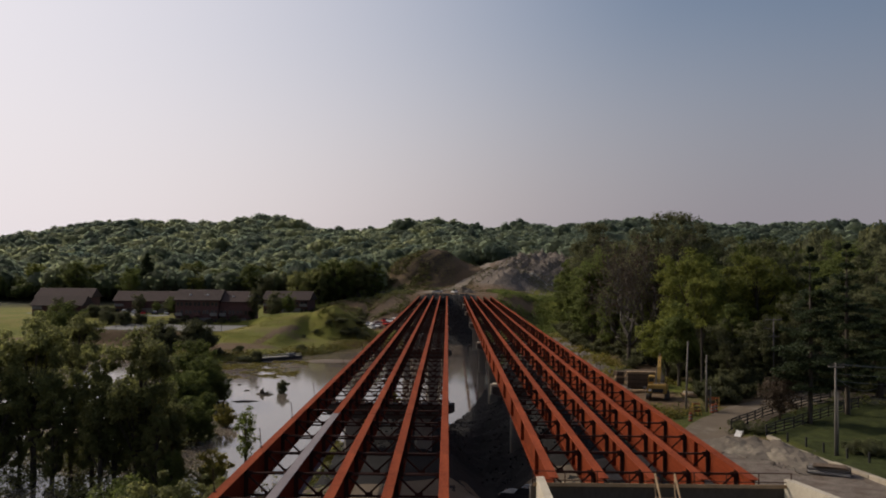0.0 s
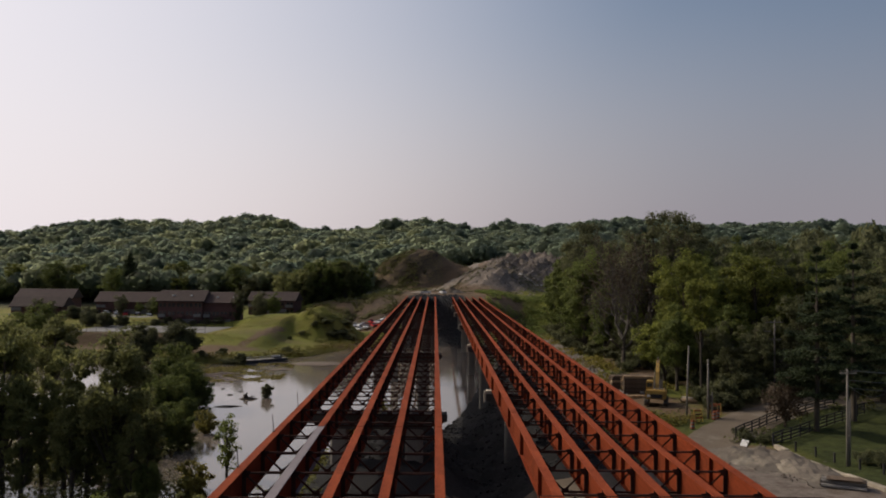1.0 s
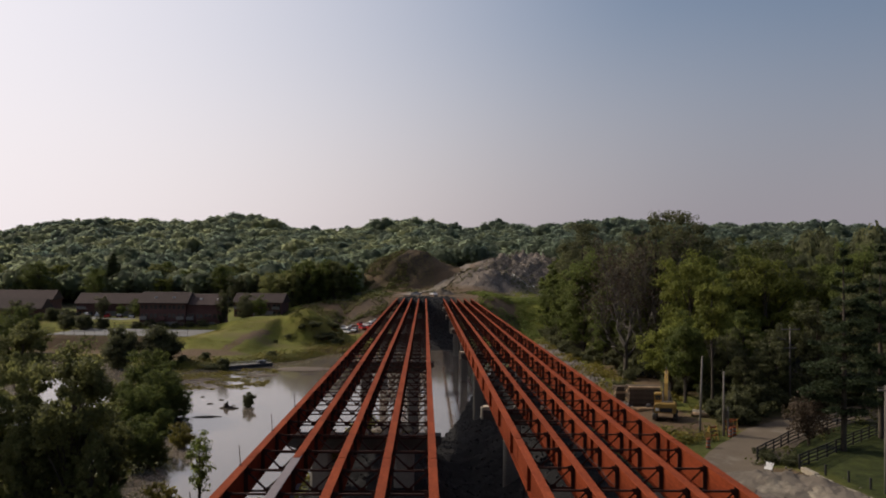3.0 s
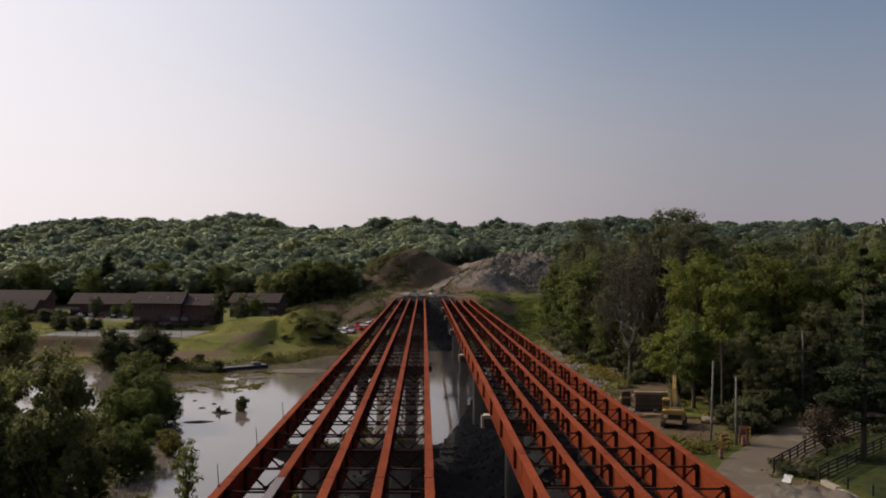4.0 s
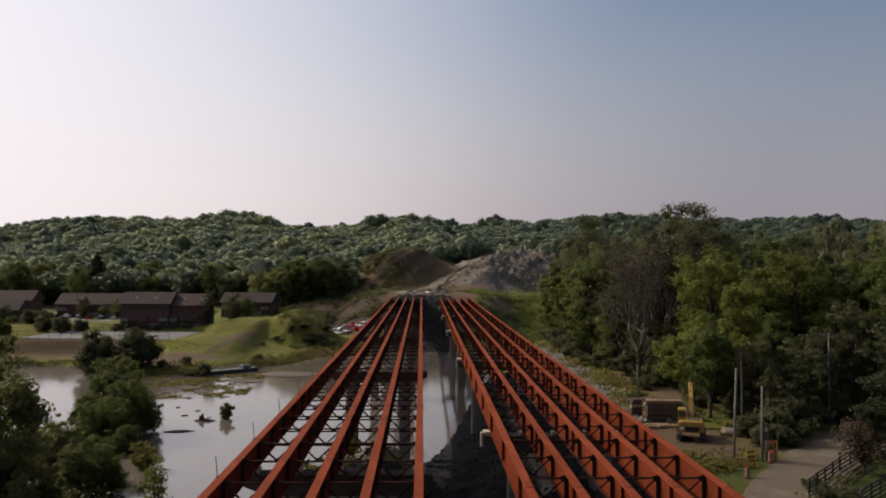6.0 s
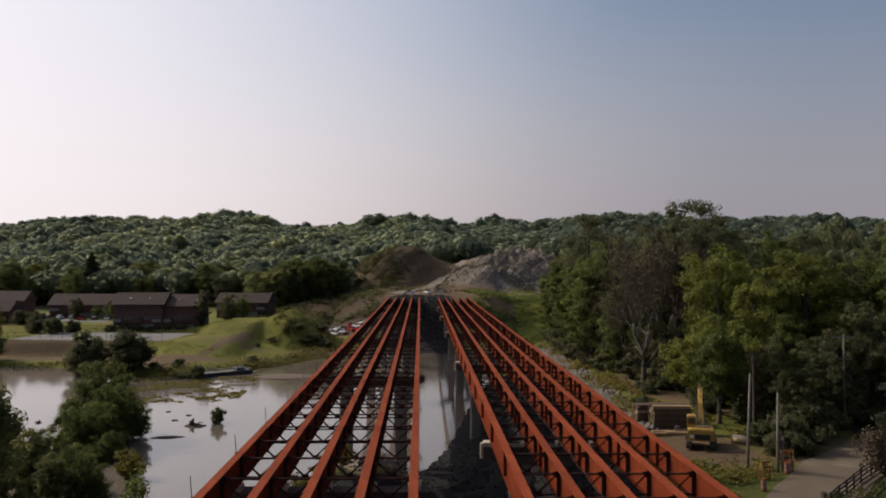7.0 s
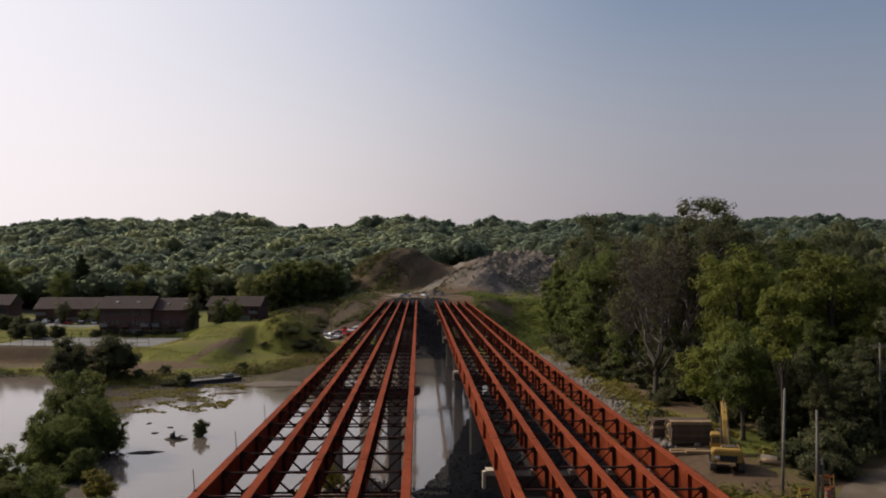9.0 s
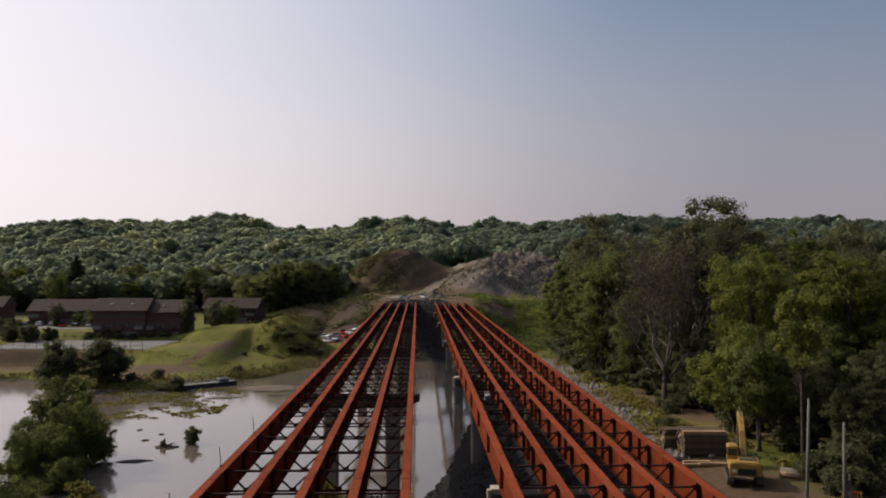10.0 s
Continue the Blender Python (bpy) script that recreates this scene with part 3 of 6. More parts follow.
def cross_frame():
    """A bracing frame between two girders: two struts and a V of angles."""
    f = empty("cross_frame", "dark steel V bracing bolted between two girders", "bracing", "bracing between the girders")
    zt, zb, w = TOP - 0.28, TOP - DEPTH + 0.28, S - 0.36
    ends = {"top_strut": ((-w / 2, 0, zt), (w / 2, 0, zt)), "bottom_strut": ((-w / 2, 0, zb), (w / 2, 0, zb)),
            "diagonal": ((-w / 2, 0, zt - 0.05), (0, 0, zb + 0.03)), "diagonal.": ((w / 2, 0, zt - 0.05), (0, 0, zb + 0.03))}
    for name, (a, b) in ends.items():
        a, b = Vector(a), Vector(b)
        d = b - a
        bm = B()
        turn = Euler((0, -math.atan2(d.z, d.x), 0)).to_matrix()
        box(bm, (a + b) / 2 + turn @ Vector((0, 0.05, 0)), (d.length, 0.10, 0.014), turn)
        box(bm, (a + b) / 2 + turn @ Vector((0, 0, -0.05)), (d.length, 0.014, 0.10), turn)
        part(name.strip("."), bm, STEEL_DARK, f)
    bm = B()
    box(bm, (0, -0.02, zb + 0.05), (0.42, 0.014, 0.26))
    part("gusset", bm, STEEL_DARK, f)
    for e in (-1, 1):
        bm = B()
        prism(bm, [(e * (w / 2 + 0.06), zt + 0.1), (e * (w / 2 - 0.34), zt + 0.1), (e * (w / 2 - 0.26), zt - 0.12), (e * (w / 2 + 0.06), zt - 0.42)], -0.05, -0.03)
        part("gusset", bm, STEEL_DARK, f)
    return f


first = None
rest = []
for base, gap in ((LEFT, S), (RIGHT, SR)):
    for j in range(60):
        for k in range(4):
            m = base @ pose((k + 0.5) * gap, PITCH * (j + 0.5), 0) @ Matrix.Diagonal((gap / S, 1, 1, 1))
            if first is None:
                first = cross_frame()
                first.matrix_world = m
            elif j < 37:
                copy_thing(first, m)
            else:
                rest.append(m)
bm = B()
for o in first.children:
    bm.from_mesh(o.data)
unit = np.array([v.co[:] for v in bm.verts])
quads = np.array([[v.index for v in f.verts] for f in bm.faces])
bm.free()
vs = np.concatenate([unit @ np.array(m.to_3x3()).T + np.array(m.translation) for m in rest])
fs = np.concatenate([quads + q * len(unit) for q in range(len(rest))])
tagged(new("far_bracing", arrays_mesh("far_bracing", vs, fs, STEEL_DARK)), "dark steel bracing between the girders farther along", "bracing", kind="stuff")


def pier(base, y, gap):
    """A two-column concrete pier with cap, bearing pedestals and footing edge."""
    m = base @ pose(0, y, 0)
    p = empty("bridge_pier", "weathered concrete bridge pier with two columns and a cap", "pier", "piers of the bridge", m)
    under = TOP - DEPTH
    bm = B()
    prism(bm, [(-0.9, under - 0.35), (-0.9, under - 1.0), (1.0, under - 1.75), (10.0, under - 1.75), (11.9, under - 1.0), (11.9, under - 0.35)], -0.75, 0.75)
    part("cap", bm, CONCRETE_DARK, p)
    for x in (2.1, 8.9):
        w = m @ Vector((x, 0, 0))
        foot = min(land_z(w.x, w.y), WATER_Z) - 1.2
        bm = B()
        b2 = [(-0.82, -0.6), (-0.62, -0.78), (0.62, -0.78), (0.82, -0.6), (0.82, 0.6), (0.62, 0.78), (-0.62, 0.78), (-0.82, 0.6)]
        lo = [bm.verts.new((x + u, v, foot)) for u, v in b2]
        hi = [bm.verts.new((x + u, v, under - 1.7)) for u, v in b2]
        for q in range(8):
            bm.faces.new((lo[q], lo[(q + 1) % 8], hi[(q + 1) % 8], hi[q]))
        part("column", bm, CONCRETE, p)
    for k in range(5):
        bm = B()
        box(bm, (k * gap - (0.2 if k == 0 else 0), 0, under - 0.21), (1.1 if k == 0 else 0.8, 1.0, 0.34), None, 0.03)
        if k == 0:
            box(bm, (-0.9, -0.55, under - 0.62), (0.24, 0.42, 1.15), None, 0.03)
        part("pedestal", bm, CREAM, p, "cream concrete bearing block")
    return p


for y in (81.0, 134.0, 187.0, 240.0, 293.0):
    pier(LEFT, y - 38.25, S)
for y in (93.5, 146.8, 200.0, 252.0, 300.0):
    pier(RIGHT, y - 44.3, SR)


def abutment(base, length, name, near, label):
    """A concrete seat with a back wall and two wing walls; near: -1 where the bank lies towards -y."""
    a = empty(name, label, "abutment", "", base @ pose(0, 0 if near < 0 else length, 0))
    s = near
    bm = B()
    box(bm, (5.5, s * 0.32, TOP - 0.28 - 2.7), (13.6, 0.5, 5.4), None, 0.03)
    part("back_wall", bm, CONCRETE_DARK, a)
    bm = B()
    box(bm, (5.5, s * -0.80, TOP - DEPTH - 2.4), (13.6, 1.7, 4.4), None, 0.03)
    part("seat", bm, CONCRETE_DARK, a)
    for x, flare in ((-0.8, 0.0), (12.1, 0.3)):
        bm = B()
        bm2 = [(0, TOP + 0.2), (s * 7.5, TOP + 0.1), (s * 7.5, TOP - 6.5), (0, TOP - 6.5)]
        va = [bm.verts.new((x - 0.2 + flare * abs(u), s * 0.6 + u, z)) for u, z in bm2]
        vb = [bm.verts.new((x + 0.2 + flare * abs(u), s * 0.6 + u, z)) for u, z in bm2]
        for q in range(4):
            bm.faces.new((va[q], va[(q + 1) % 4], vb[(q + 1) % 4], vb[q]))
        bm.faces.new(va)
        bm.faces.new(vb)
        part("wing_wall", bm, CREAM, a, "pale new concrete")
    return a


abutment(LEFT, 306, "abutment", -1, "concrete abutment wall carrying the girder ends")
abutment(RIGHT, 306, "abutment", -1, "concrete abutment wall with pale wing walls")
abutment(LEFT, 306, "abutment", 1, "concrete abutment at the far bank under the girders")
abutment(RIGHT, 301, "abutment", 1, "concrete abutment at the far bank under the girders")


def guard_rail(base):
    r = empty("guard_rail", "brown steel pipe guard rail above the abutment wall", "rail", "", base @ pose(-1.2, -0.75, TOP - 0.28))
    for h in (0.34, 0.8):
        part("rail", tube(B(), [(0, 0, h), (13.4, 0, h)], [0.024, 0.024], 6), STEEL_DARK, r)
    for q in range(9):
        part("post", tube(B(), [(q * 13.4 / 8, 0, 0), (q * 13.4 / 8, 0, 0.82)], [0.028, 0.028], 6), STEEL_DARK, r)
    bm = B()
    box(bm, (6.7, -0.03, 0.12), (13.4, 0.04, 0.18))
    part("toe_board", bm, TIMBER, r, "weathered tan board")


guard_rail(RIGHT)


def end_barrier(base, length):
    """A timber barrier of posts and two boards across the girder ends."""
    r = empty("timber_barrier", "brown timber barrier across the far girder ends", "barrier", "timber barriers", base @ pose(-1.0, length + 1.2, TOP - 0.5))
    for h in (0.55, 1.1):
        bm = B()
        box(bm, (6.5, 0, h), (13.2, 0.06, 0.24), None, 0.01)
        part("board", bm, TIMBER, r)
    for q in range(6):
        bm = B()
        box(bm, (q * 2.6, 0.1, 0.6), (0.16, 0.16, 1.3), None, 0.01)
        part("post", bm, TIMBER_GREY, r)


end_barrier(LEFT, 306)
end_barrier(RIGHT, 306)


def stairs(base):
    s = empty("site_stairs", "pale new timber site stairs against the abutment", "stairs", "", base @ pose(5.6, -1.1, 0))
    top, foot = TOP - 0.5, 7.9
    run = (top - foot) / math.tan(radians(42))
    for x in (-0.5, 0.5):
        bm = B()
        va = [(0, top), (0, top - 0.3), (-run, foot - 0.1), (-run, foot + 0.2)]
        a = [bm.verts.new((x - 0.03, y, z)) for y, z in va]
        b = [bm.verts.new((x + 0.03, y, z)) for y, z in va]
        for q in range(4):
            bm.faces.new((a[q], a[(q + 1) % 4], b[(q + 1) % 4], b[q]))
        bm.faces.new(a)
        bm.faces.new(b)
        part("stringer", bm, TIMBER, s)
        bm = B()
        tube(bm, [(x, 0.1, top + 1.0), (x, -run, foot + 1.0)], [0.06, 0.06], 4)
        part("handrail", bm, TIMBER, s)
        for q in range(5):
            u = q / 4
            bm = tube(B(), [(x, -run * u, top + (foot - top) * u - 0.1), (x, -run * u, top + (foot - top) * u + 1.0)], [0.05, 0.05], 4)
            part("baluster", bm, TIMBER, s)
    tread = edge_mesh("tread", (0.96, 0.27, 0.045), TIMBER, 0.006)
    count = int((top - foot) / 0.19)
    for q in range(1, count):
        part("tread", tread, None, s).location = (0, -run * q / count, top - (top - foot) * q / count)


stairs(RIGHT)

# ---------------------------------------------------------------- trees
def leaf_quads(centres, size, rng, up=0.35, out=None, loose=0.55):
    """A diamond of four corners at each centre, facing up and out of its clump."""
    k = len(centres)
    a = rng.normal(size=(k, 3))
    nrm = rng.normal(size=(k, 3)) * loose + np.array([0, 0, up])
    if out is not None:
        nrm = nrm + out * 0.9
    nrm /= np.linalg.norm(nrm, axis=1)[:, None]
    a -= nrm * (a * nrm).sum(1)[:, None]
    a /= np.linalg.norm(a, axis=1)[:, None]
    b = np.cross(nrm, a)
    b /= np.linalg.norm(b, axis=1)[:, None] + 1e-6
    s = (size * rng.uniform(0.6, 1.35, k))[:, None]
    v = np.stack([centres + a * s * 0.6, centres + b * s * 0.38, centres - a * s * 0.6, centres - b * s * 0.38], 1)
    return v.reshape(-1, 3), np.arange(4 * k).reshape(-1, 4)


def lump(d, seed):
    return np.array([noise.noise(Vector(q) * 1.6 + Vector((seed * 3.1, seed * 1.7, seed))) for q in d])


def broadleaf(name, seed, h, r, z0, clumps, leaves, size, leaf_mat, bark, label, category="tree", lean=0.0, loose=1.0, squash=1.0, girth=1.0):
    """A tapered trunk with limbs to many leaf clumps that fill an uneven crown."""
    rng = np.random.default_rng(seed)
    t = empty(name, label, category)
    mid, half = (z0 + h) / 2, (h - z0) / 2
    d = rng.normal(size=(clumps, 3))
    d /= np.linalg.norm(d, axis=1)[:, None]
    rad = rng.uniform(0.25, 1.0, clumps) ** 0.45 * (0.80 + 0.55 * lump(d, seed))
    c = d * rad[:, None] * np.array([r, r, half]) + np.array([0, 0, mid])
    c[:, 0] += lean * (c[:, 2] / h) ** 2
    low = c[:, 2] < mid
    c[low, :2] *= (0.75 + 0.25 * ((c[low, 2] - z0) / half))[:, None].clip(0.35, 1) * squash
    trunk = B()
    base_r = 0.022 * h * girth
    pts = [(0.15 * math.sin(3 * u + seed) * u * h / 12 + lean * u * u, 0.15 * math.cos(2.3 * u + seed) * u * h / 12, u * h * 0.86) for u in (-0.05, 0.06, 0.2, 0.4, 0.6, 0.8, 1.0)]
    rads = [base_r * q for q in (1.35, 1.0, 0.85, 0.66, 0.45, 0.24, 0.06)]
    tube(trunk, pts, rads, 8)
    order = rng.permutation(clumps)[: min(clumps, 26)]
    for q in order:
        e = Vector(c[q])
        u = float(np.clip((e.z - 0.25 * h - 0.25 * math.hypot(e.x, e.y)) / (0.86 * h), 0.1, 0.85))
        s = Vector((np.interp(u, (0, 1), (0, pts[-1][0])), np.interp(u, (0, 1), (0, pts[-1][1])), u * h * 0.86))
        m = s.lerp(e, 0.5) + Vector((0, 0, 0.06 * h * rng.uniform(-0.3, 1)))
        w = base_r * 0.42 * (1 - u * 0.7)
        tube(trunk, [s, s.lerp(m, 0.55), m, e], [w, w * 0.7, w * 0.5, w * 0.15], 5)
    part("trunk", trunk, bark, t, smooth=True)
    cr = 0.225 * r * loose * (70 / clumps) ** 0.33
    which = np.repeat(np.arange(clumps), leaves)
    off = rng.normal(size=(len(which), 3))
    off /= np.linalg.norm(off, axis=1)[:, None]
    off *= (rng.uniform(0, 1, len(which)) ** 0.5)[:, None] * cr * np.repeat(rng.uniform(0.6, 1.5, clumps), leaves)[:, None]
    way = off / (np.linalg.norm(off, axis=1)[:, None] + 1e-6) + 0.8 * d[which]
    v, f = leaf_quads(c[which] + off * np.array([1, 1, 0.75]), size, rng, 0.3, way / np.linalg.norm(way, axis=1)[:, None])
    part("crown", arrays_mesh("crown", v, f, leaf_mat), None, t)
    return t


def pine(name, seed, h, r, label, gap=1.0):
    """A conifer with layered, drooping boughs of needles and gaps between them."""
    rng = np.random.default_rng(seed)
    t = empty(name, label, "tree")
    trunk, cs = B(), []
    tube(trunk, [(0, 0, -0.5), (0, 0, 0.5), (0.1, 0, h * 0.5), (0, 0.1, h)], [0.36, 0.3, 0.2, 0.03], 8)
    z = h * 0.2
    while z < h * 0.985:
        reach = r * (1 - (z / h) ** 1.5) * (0.55 + 0.45 * min(1, (z / h - 0.14) / 0.25)) + 0.35
        for q in range(rng.integers(5, 8)):
            az, L = rng.uniform(0, math.tau), reach * rng.uniform(0.55, 1.15)
            rise = rng.uniform(-0.12, 0.2)
            d = np.array([math.cos(az), math.sin(az)])
            tip = (d[0] * L, d[1] * L, z + rise * L)
            tube(trunk, [(0, 0, z), (d[0] * L * 0.5, d[1] * L * 0.5, z + rise * L * 0.7), tip], [0.05, 0.035, 0.012], 4)
            k = int(150 * max(L, 0.8))
            u = rng.uniform(0.22, 1.05, k)
            side = rng.normal(0, 0.24, k) * L * (1.15 - u * 0.6)
            cs.append(np.stack([d[0] * L * u - d[1] * side, d[1] * L * u + d[0] * side, z + rise * L * u + rng.normal(0, 0.13, k) - 0.22 * np.abs(side)], 1))
        z += rng.uniform(0.95, 1.5) * gap
    part("trunk", trunk, BARK, t, smooth=True)
    v, f = leaf_quads(np.concatenate(cs), 0.24, rng, 1.3)
    part("crown", arrays_mesh("crown", v, f, LEAF_PINE), None, t)
    return t


def bare_tree(name, seed, h, label):
    """A dying tree: a short trunk that forks low into spreading grey limbs, with fine twigs and brown leaves."""
    rng = np.random.default_rng(seed)
    t = empty(name, label, "tree")
    trunk, tips = B(), []
    fork = h * 0.15
    tube(trunk, [(0, 0, -0.5), (0, 0, 0.3), (0.1, 0.05, fork * 0.6), (0.05, 0, fork + 0.3)], [0.5, 0.37, 0.3, 0.27], 9)
    part("trunk", trunk, BARK, t, "dark bark trunk", smooth=True)

    def grow(limb, p, d, L, w, depth):
        side = Vector(rng.normal(0, 0.09, 3)) * L
        a, b, q = p + d * L * 0.35 + side, p + d * L * 0.7 - side * 0.6, p + d * L
        tube(limb, [p, a, b, q], [w, w * 0.86, w * 0.74, w * 0.6], 6 if depth < 2 else 4)
        if depth > 1:
            tips.extend((q, b, a))
        if depth == 5:
            return
        for k in range(3 if depth in (1, 2) else 2):
            nd = (d + Vector(rng.normal(0, 0.36, 3)) + Vector((0, 0, 0.12))).normalized()
            grow(limb, (q, b, a)[k], nd, L * rng.uniform(0.6, 0.84), w * 0.58, depth + 1)

    for az, tilt, L, w in ((180, 48, 0.20, 0.15), (10, 46, 0.22, 0.15), (140, 16, 0.26, 0.19), (40, 14, 0.27, 0.18), (280, 22, 0.24, 0.16), (95, 34, 0.22, 0.14)):
        az, tilt = radians(az), radians(tilt)
        limb = B()
        grow(limb, Vector((0.05, 0, fork * rng.uniform(0.85, 1.05))), Vector((math.sin(tilt) * math.cos(az), math.sin(tilt) * math.sin(az), math.cos(tilt))), h * L, w, 0)
        part("limb", limb, BARK_PALE, t, "bare grey limb with fine twigs", smooth=True)
    c = np.repeat(np.array([tuple(q) for q in tips]), 3, 0)
    c = c + rng.normal(0, 0.6, c.shape)
    c = c[rng.uniform(0, 1, len(c)) < np.clip((c[:, 2] / h - 0.28) * 0.9, 0.02, 0.55)]
    v, f = leaf_quads(c, 0.25, rng)
    part("crown", arrays_mesh("crown", v, f, LEAF_BROWN), None, t, "sparse dry brown leaves")
    return t


def put(tree, x, y, scale=1.0, turn=0.0, wide=1.0, sink=0.0, first=[{}]):
    """The tree itself at its first place, copies after that."""
    m = pose(x, y, max(land_z(x, y), WATER_Z - 0.3) - sink, 0, 0, turn) @ Matrix.Diagonal((scale * wide, scale * wide, scale, 1))
    if tree.name not in first[0]:
        first[0][tree.name] = (1 / (scale * wide), 1 / (scale * wide), 1 / scale, 1)
        tree.matrix_world = m
        return tree
    return copy_thing(tree, m @ Matrix.Diagonal(first[0][tree.name]))


bank_a = broadleaf("river_tree", 11, 17, 3.8, 0.9, 112, 130, 0.30, LEAF_MID, BARK, "dull green broadleaf tree standing at the flooded river edge")
bank_b = broadleaf("river_tree", 12, 18, 4.4, 3.4, 104, 135, 0.30, LEAF_MID, BARK, "tall loose green tree on the flooded river bank", loose=1.12)
bank_c = broadleaf("river_tree", 13, 13, 5.8, -1.5, 190, 105, 0.31, LEAF_OLIVE, BARK, "dense olive green tree with foliage down to the flooded bank", loose=1.15)
young = broadleaf("young_tree", 14, 8.5, 1.8, 0.6, 34, 48, 0.26, LEAF_LIGHT, BARK, "slim young light green tree beside the bridge", loose=1.2)
gold_a = broadleaf("tree", 15, 19, 5.6, 4.0, 120, 160, 0.27, LEAF_YELLOW, BARK, "tall yellow-green broadleaf tree by the river road")
gold_b = broadleaf("tree", 16, 18, 5.0, 3.0, 110, 155, 0.27, LEAF_YELLOW, BARK, "yellow-green broadleaf tree at the wood's edge")
edge_a = broadleaf("tree", 17, 22, 5.9, 3.3, 110, 140, 0.28, LEAF_OLIVE, BARK, "green broadleaf tree at the edge of the wood")
edge_b = broadleaf("tree", 18, 27.5, 6.8, 7.4, 120, 150, 0.32, LEAF_DARK, BARK, "tall dark green tree rising over the wood")
edge_c = broadleaf("tree", 19, 13, 4.4, 2.2, 95, 95, 0.30, LEAF_OLIVE, BARK, "mid-sized green tree with a thin trunk")
edge_d = broadleaf("tree", 20, 18, 4.6, 0.8, 110, 140, 0.28, LEAF_DARK, BARK, "dark green tree with foliage to the ground")
round_a = broadleaf("bush", 21, 10.0, 5.2, -0.8, 170, 110, 0.32, LEAF_DARK, BARK, "large round dark bush on the grassy river bank", "bush", loose=1.3)
shrub_a = broadleaf("bush", 22, 2.6, 2.2, -0.3, 44, 70, 0.22, LEAF_DARK, BARK, "low green bush on the river bank", "bush")
shrub_b = broadleaf("bush", 23, 3.4, 2.0, -0.2, 44, 60, 0.24, LEAF_WILLOW, BARK, "pale yellow-green bush at the river edge", "bush")
shrub_c = broadleaf("bush", 24, 5.6, 2.2, 0.4, 60, 50, 0.2, LEAF_BROWN, BARK, "feathery reddish brown small tree beside the fence", "bush", loose=1.25)
edge_e = broadleaf("tree", 27, 19, 4.4, -0.5, 130, 120, 0.30, LEAF_OLIVE, BARK, "green tree at the wood's edge with leaves down to the ground")
gold_c = broadleaf("tree", 28, 11.5, 4.2, 1.2, 90, 130, 0.26, LEAF_YELLOW, BARK, "small spreading yellow-green tree below the taller trees")
slim = broadleaf("tree", 29, 17.5, 2.9, 8.0, 60, 110, 0.26, LEAF_YELLOW, BARK, "slim yellow-green tree with a long bare trunk", girth=0.5)
thicket = broadleaf("bush", 30, 3.0, 2.1, -0.6, 50, 70, 0.24, LEAF_DARK, BARK, "dark thicket under the trees at the wood's edge", "bush")
pine_a = pine("pine_tree", 25, 20, 4.6, "tall dark pine with layered boughs beside the fence")
spruce = pine("spruce_tree", 32, 22, 4.6, "tall dark spruce with dense boughs on the valley floor", 0.42)
dead = bare_tree("dying_tree", 26, 18, "dying tree with pale bare limbs and brown leaves")

# flooded bank on one side of the bridge
for tree, x, y, s, a, w in [
        (bank_b, -34.6, 94, 1.14, 10, 0.96), (bank_a, -41, 97, 1.04, 140, 0.68), (bank_b, -47.3, 96, 1.2, 80, 0.75), (bank_a, -52.5, 97, 1.14, 200, 0.85),
        (bank_b, -60, 100, 1.05, 300, 1.0), (bank_c, -29.6, 90.5, 0.42, 310, 0.8), (bank_a, -31.6, 96, 0.6, 45, 0.9), (bank_a, -38, 99.5, 0.8, 80, 0.85),
        (bank_a, -44.4, 99, 0.86, 310, 0.85), (bank_a, -50.5, 99, 0.7, 95, 0.9), (bank_a, -66, 104, 1.0, 10, 1.0), (bank_b, -68, 154, 1.0, 70, 1.15),
        (bank_a, -76, 158, 0.95, 250, 1.1), (bank_c, -39.8, 137.5, 0.36, 250, 1.2), (bank_b, -38.2, 92.5, 0.7, 210, 0.9), (bank_a, -44.2, 94, 0.72, 60, 1.0), (bank_a, -31.4, 91.0, 0.62, 99, 0.7),
        (bank_a, -37.6, 95, 0.74, 20, 1.0), (bank_a, -50.2, 93.5, 1.02, 77, 0.95), (bank_a, -56.5, 95, 1.0, 44, 1.0), (bank_a, -57, 103, 0.7, 33, 1.0), (bank_a, -33.2, 92.5, 0.5, 33, 1.0)]:
    put(tree, x, y, s, a, w, 0.15)
for tree, x, y, s, a, w in [
        (bank_c, -46.6, 155, 0.94, 40, 1.02), (bank_c, -48.8, 149, 0.56, 120, 1.0), (bank_c, -41.5, 152, 0.45, 90, 1.1), (bank_c, -43.4, 148.5, 0.74, 220, 1.1),
        (bank_c, -45.0, 141, 0.58, 200, 1.0), (bank_c, -42.6, 142, 0.6, 20, 1.05), (bank_c, -47.6, 129, 0.48, 66, 1.0),
        (bank_a, -41, 119, 0.56, 50, 1.15), (bank_a, -45.2, 121.5, 0.6, 150, 1.15), (bank_c, -38.2, 122, 0.5, 250, 1.1), (bank_c, -43, 125.5, 0.55, 10, 1.1), (bank_c, -35, 118, 0.48, 60, 1.0), (bank_c, -110, 241, 1.12, 80, 1.0), (bank_c, -118, 243, 0.9, 10, 1.1), (bank_a, -37.2, 115, 0.42, 280, 1.2),
        (young, -24.6, 103, 1.0, 0, 1.0), (shrub_b, -27, 97, 1.2, 30, 0.9), (shrub_b, -25.5, 93, 0.9, 190, 1.0)]:
    put(tree, x, y, s, a, w, 0.15)
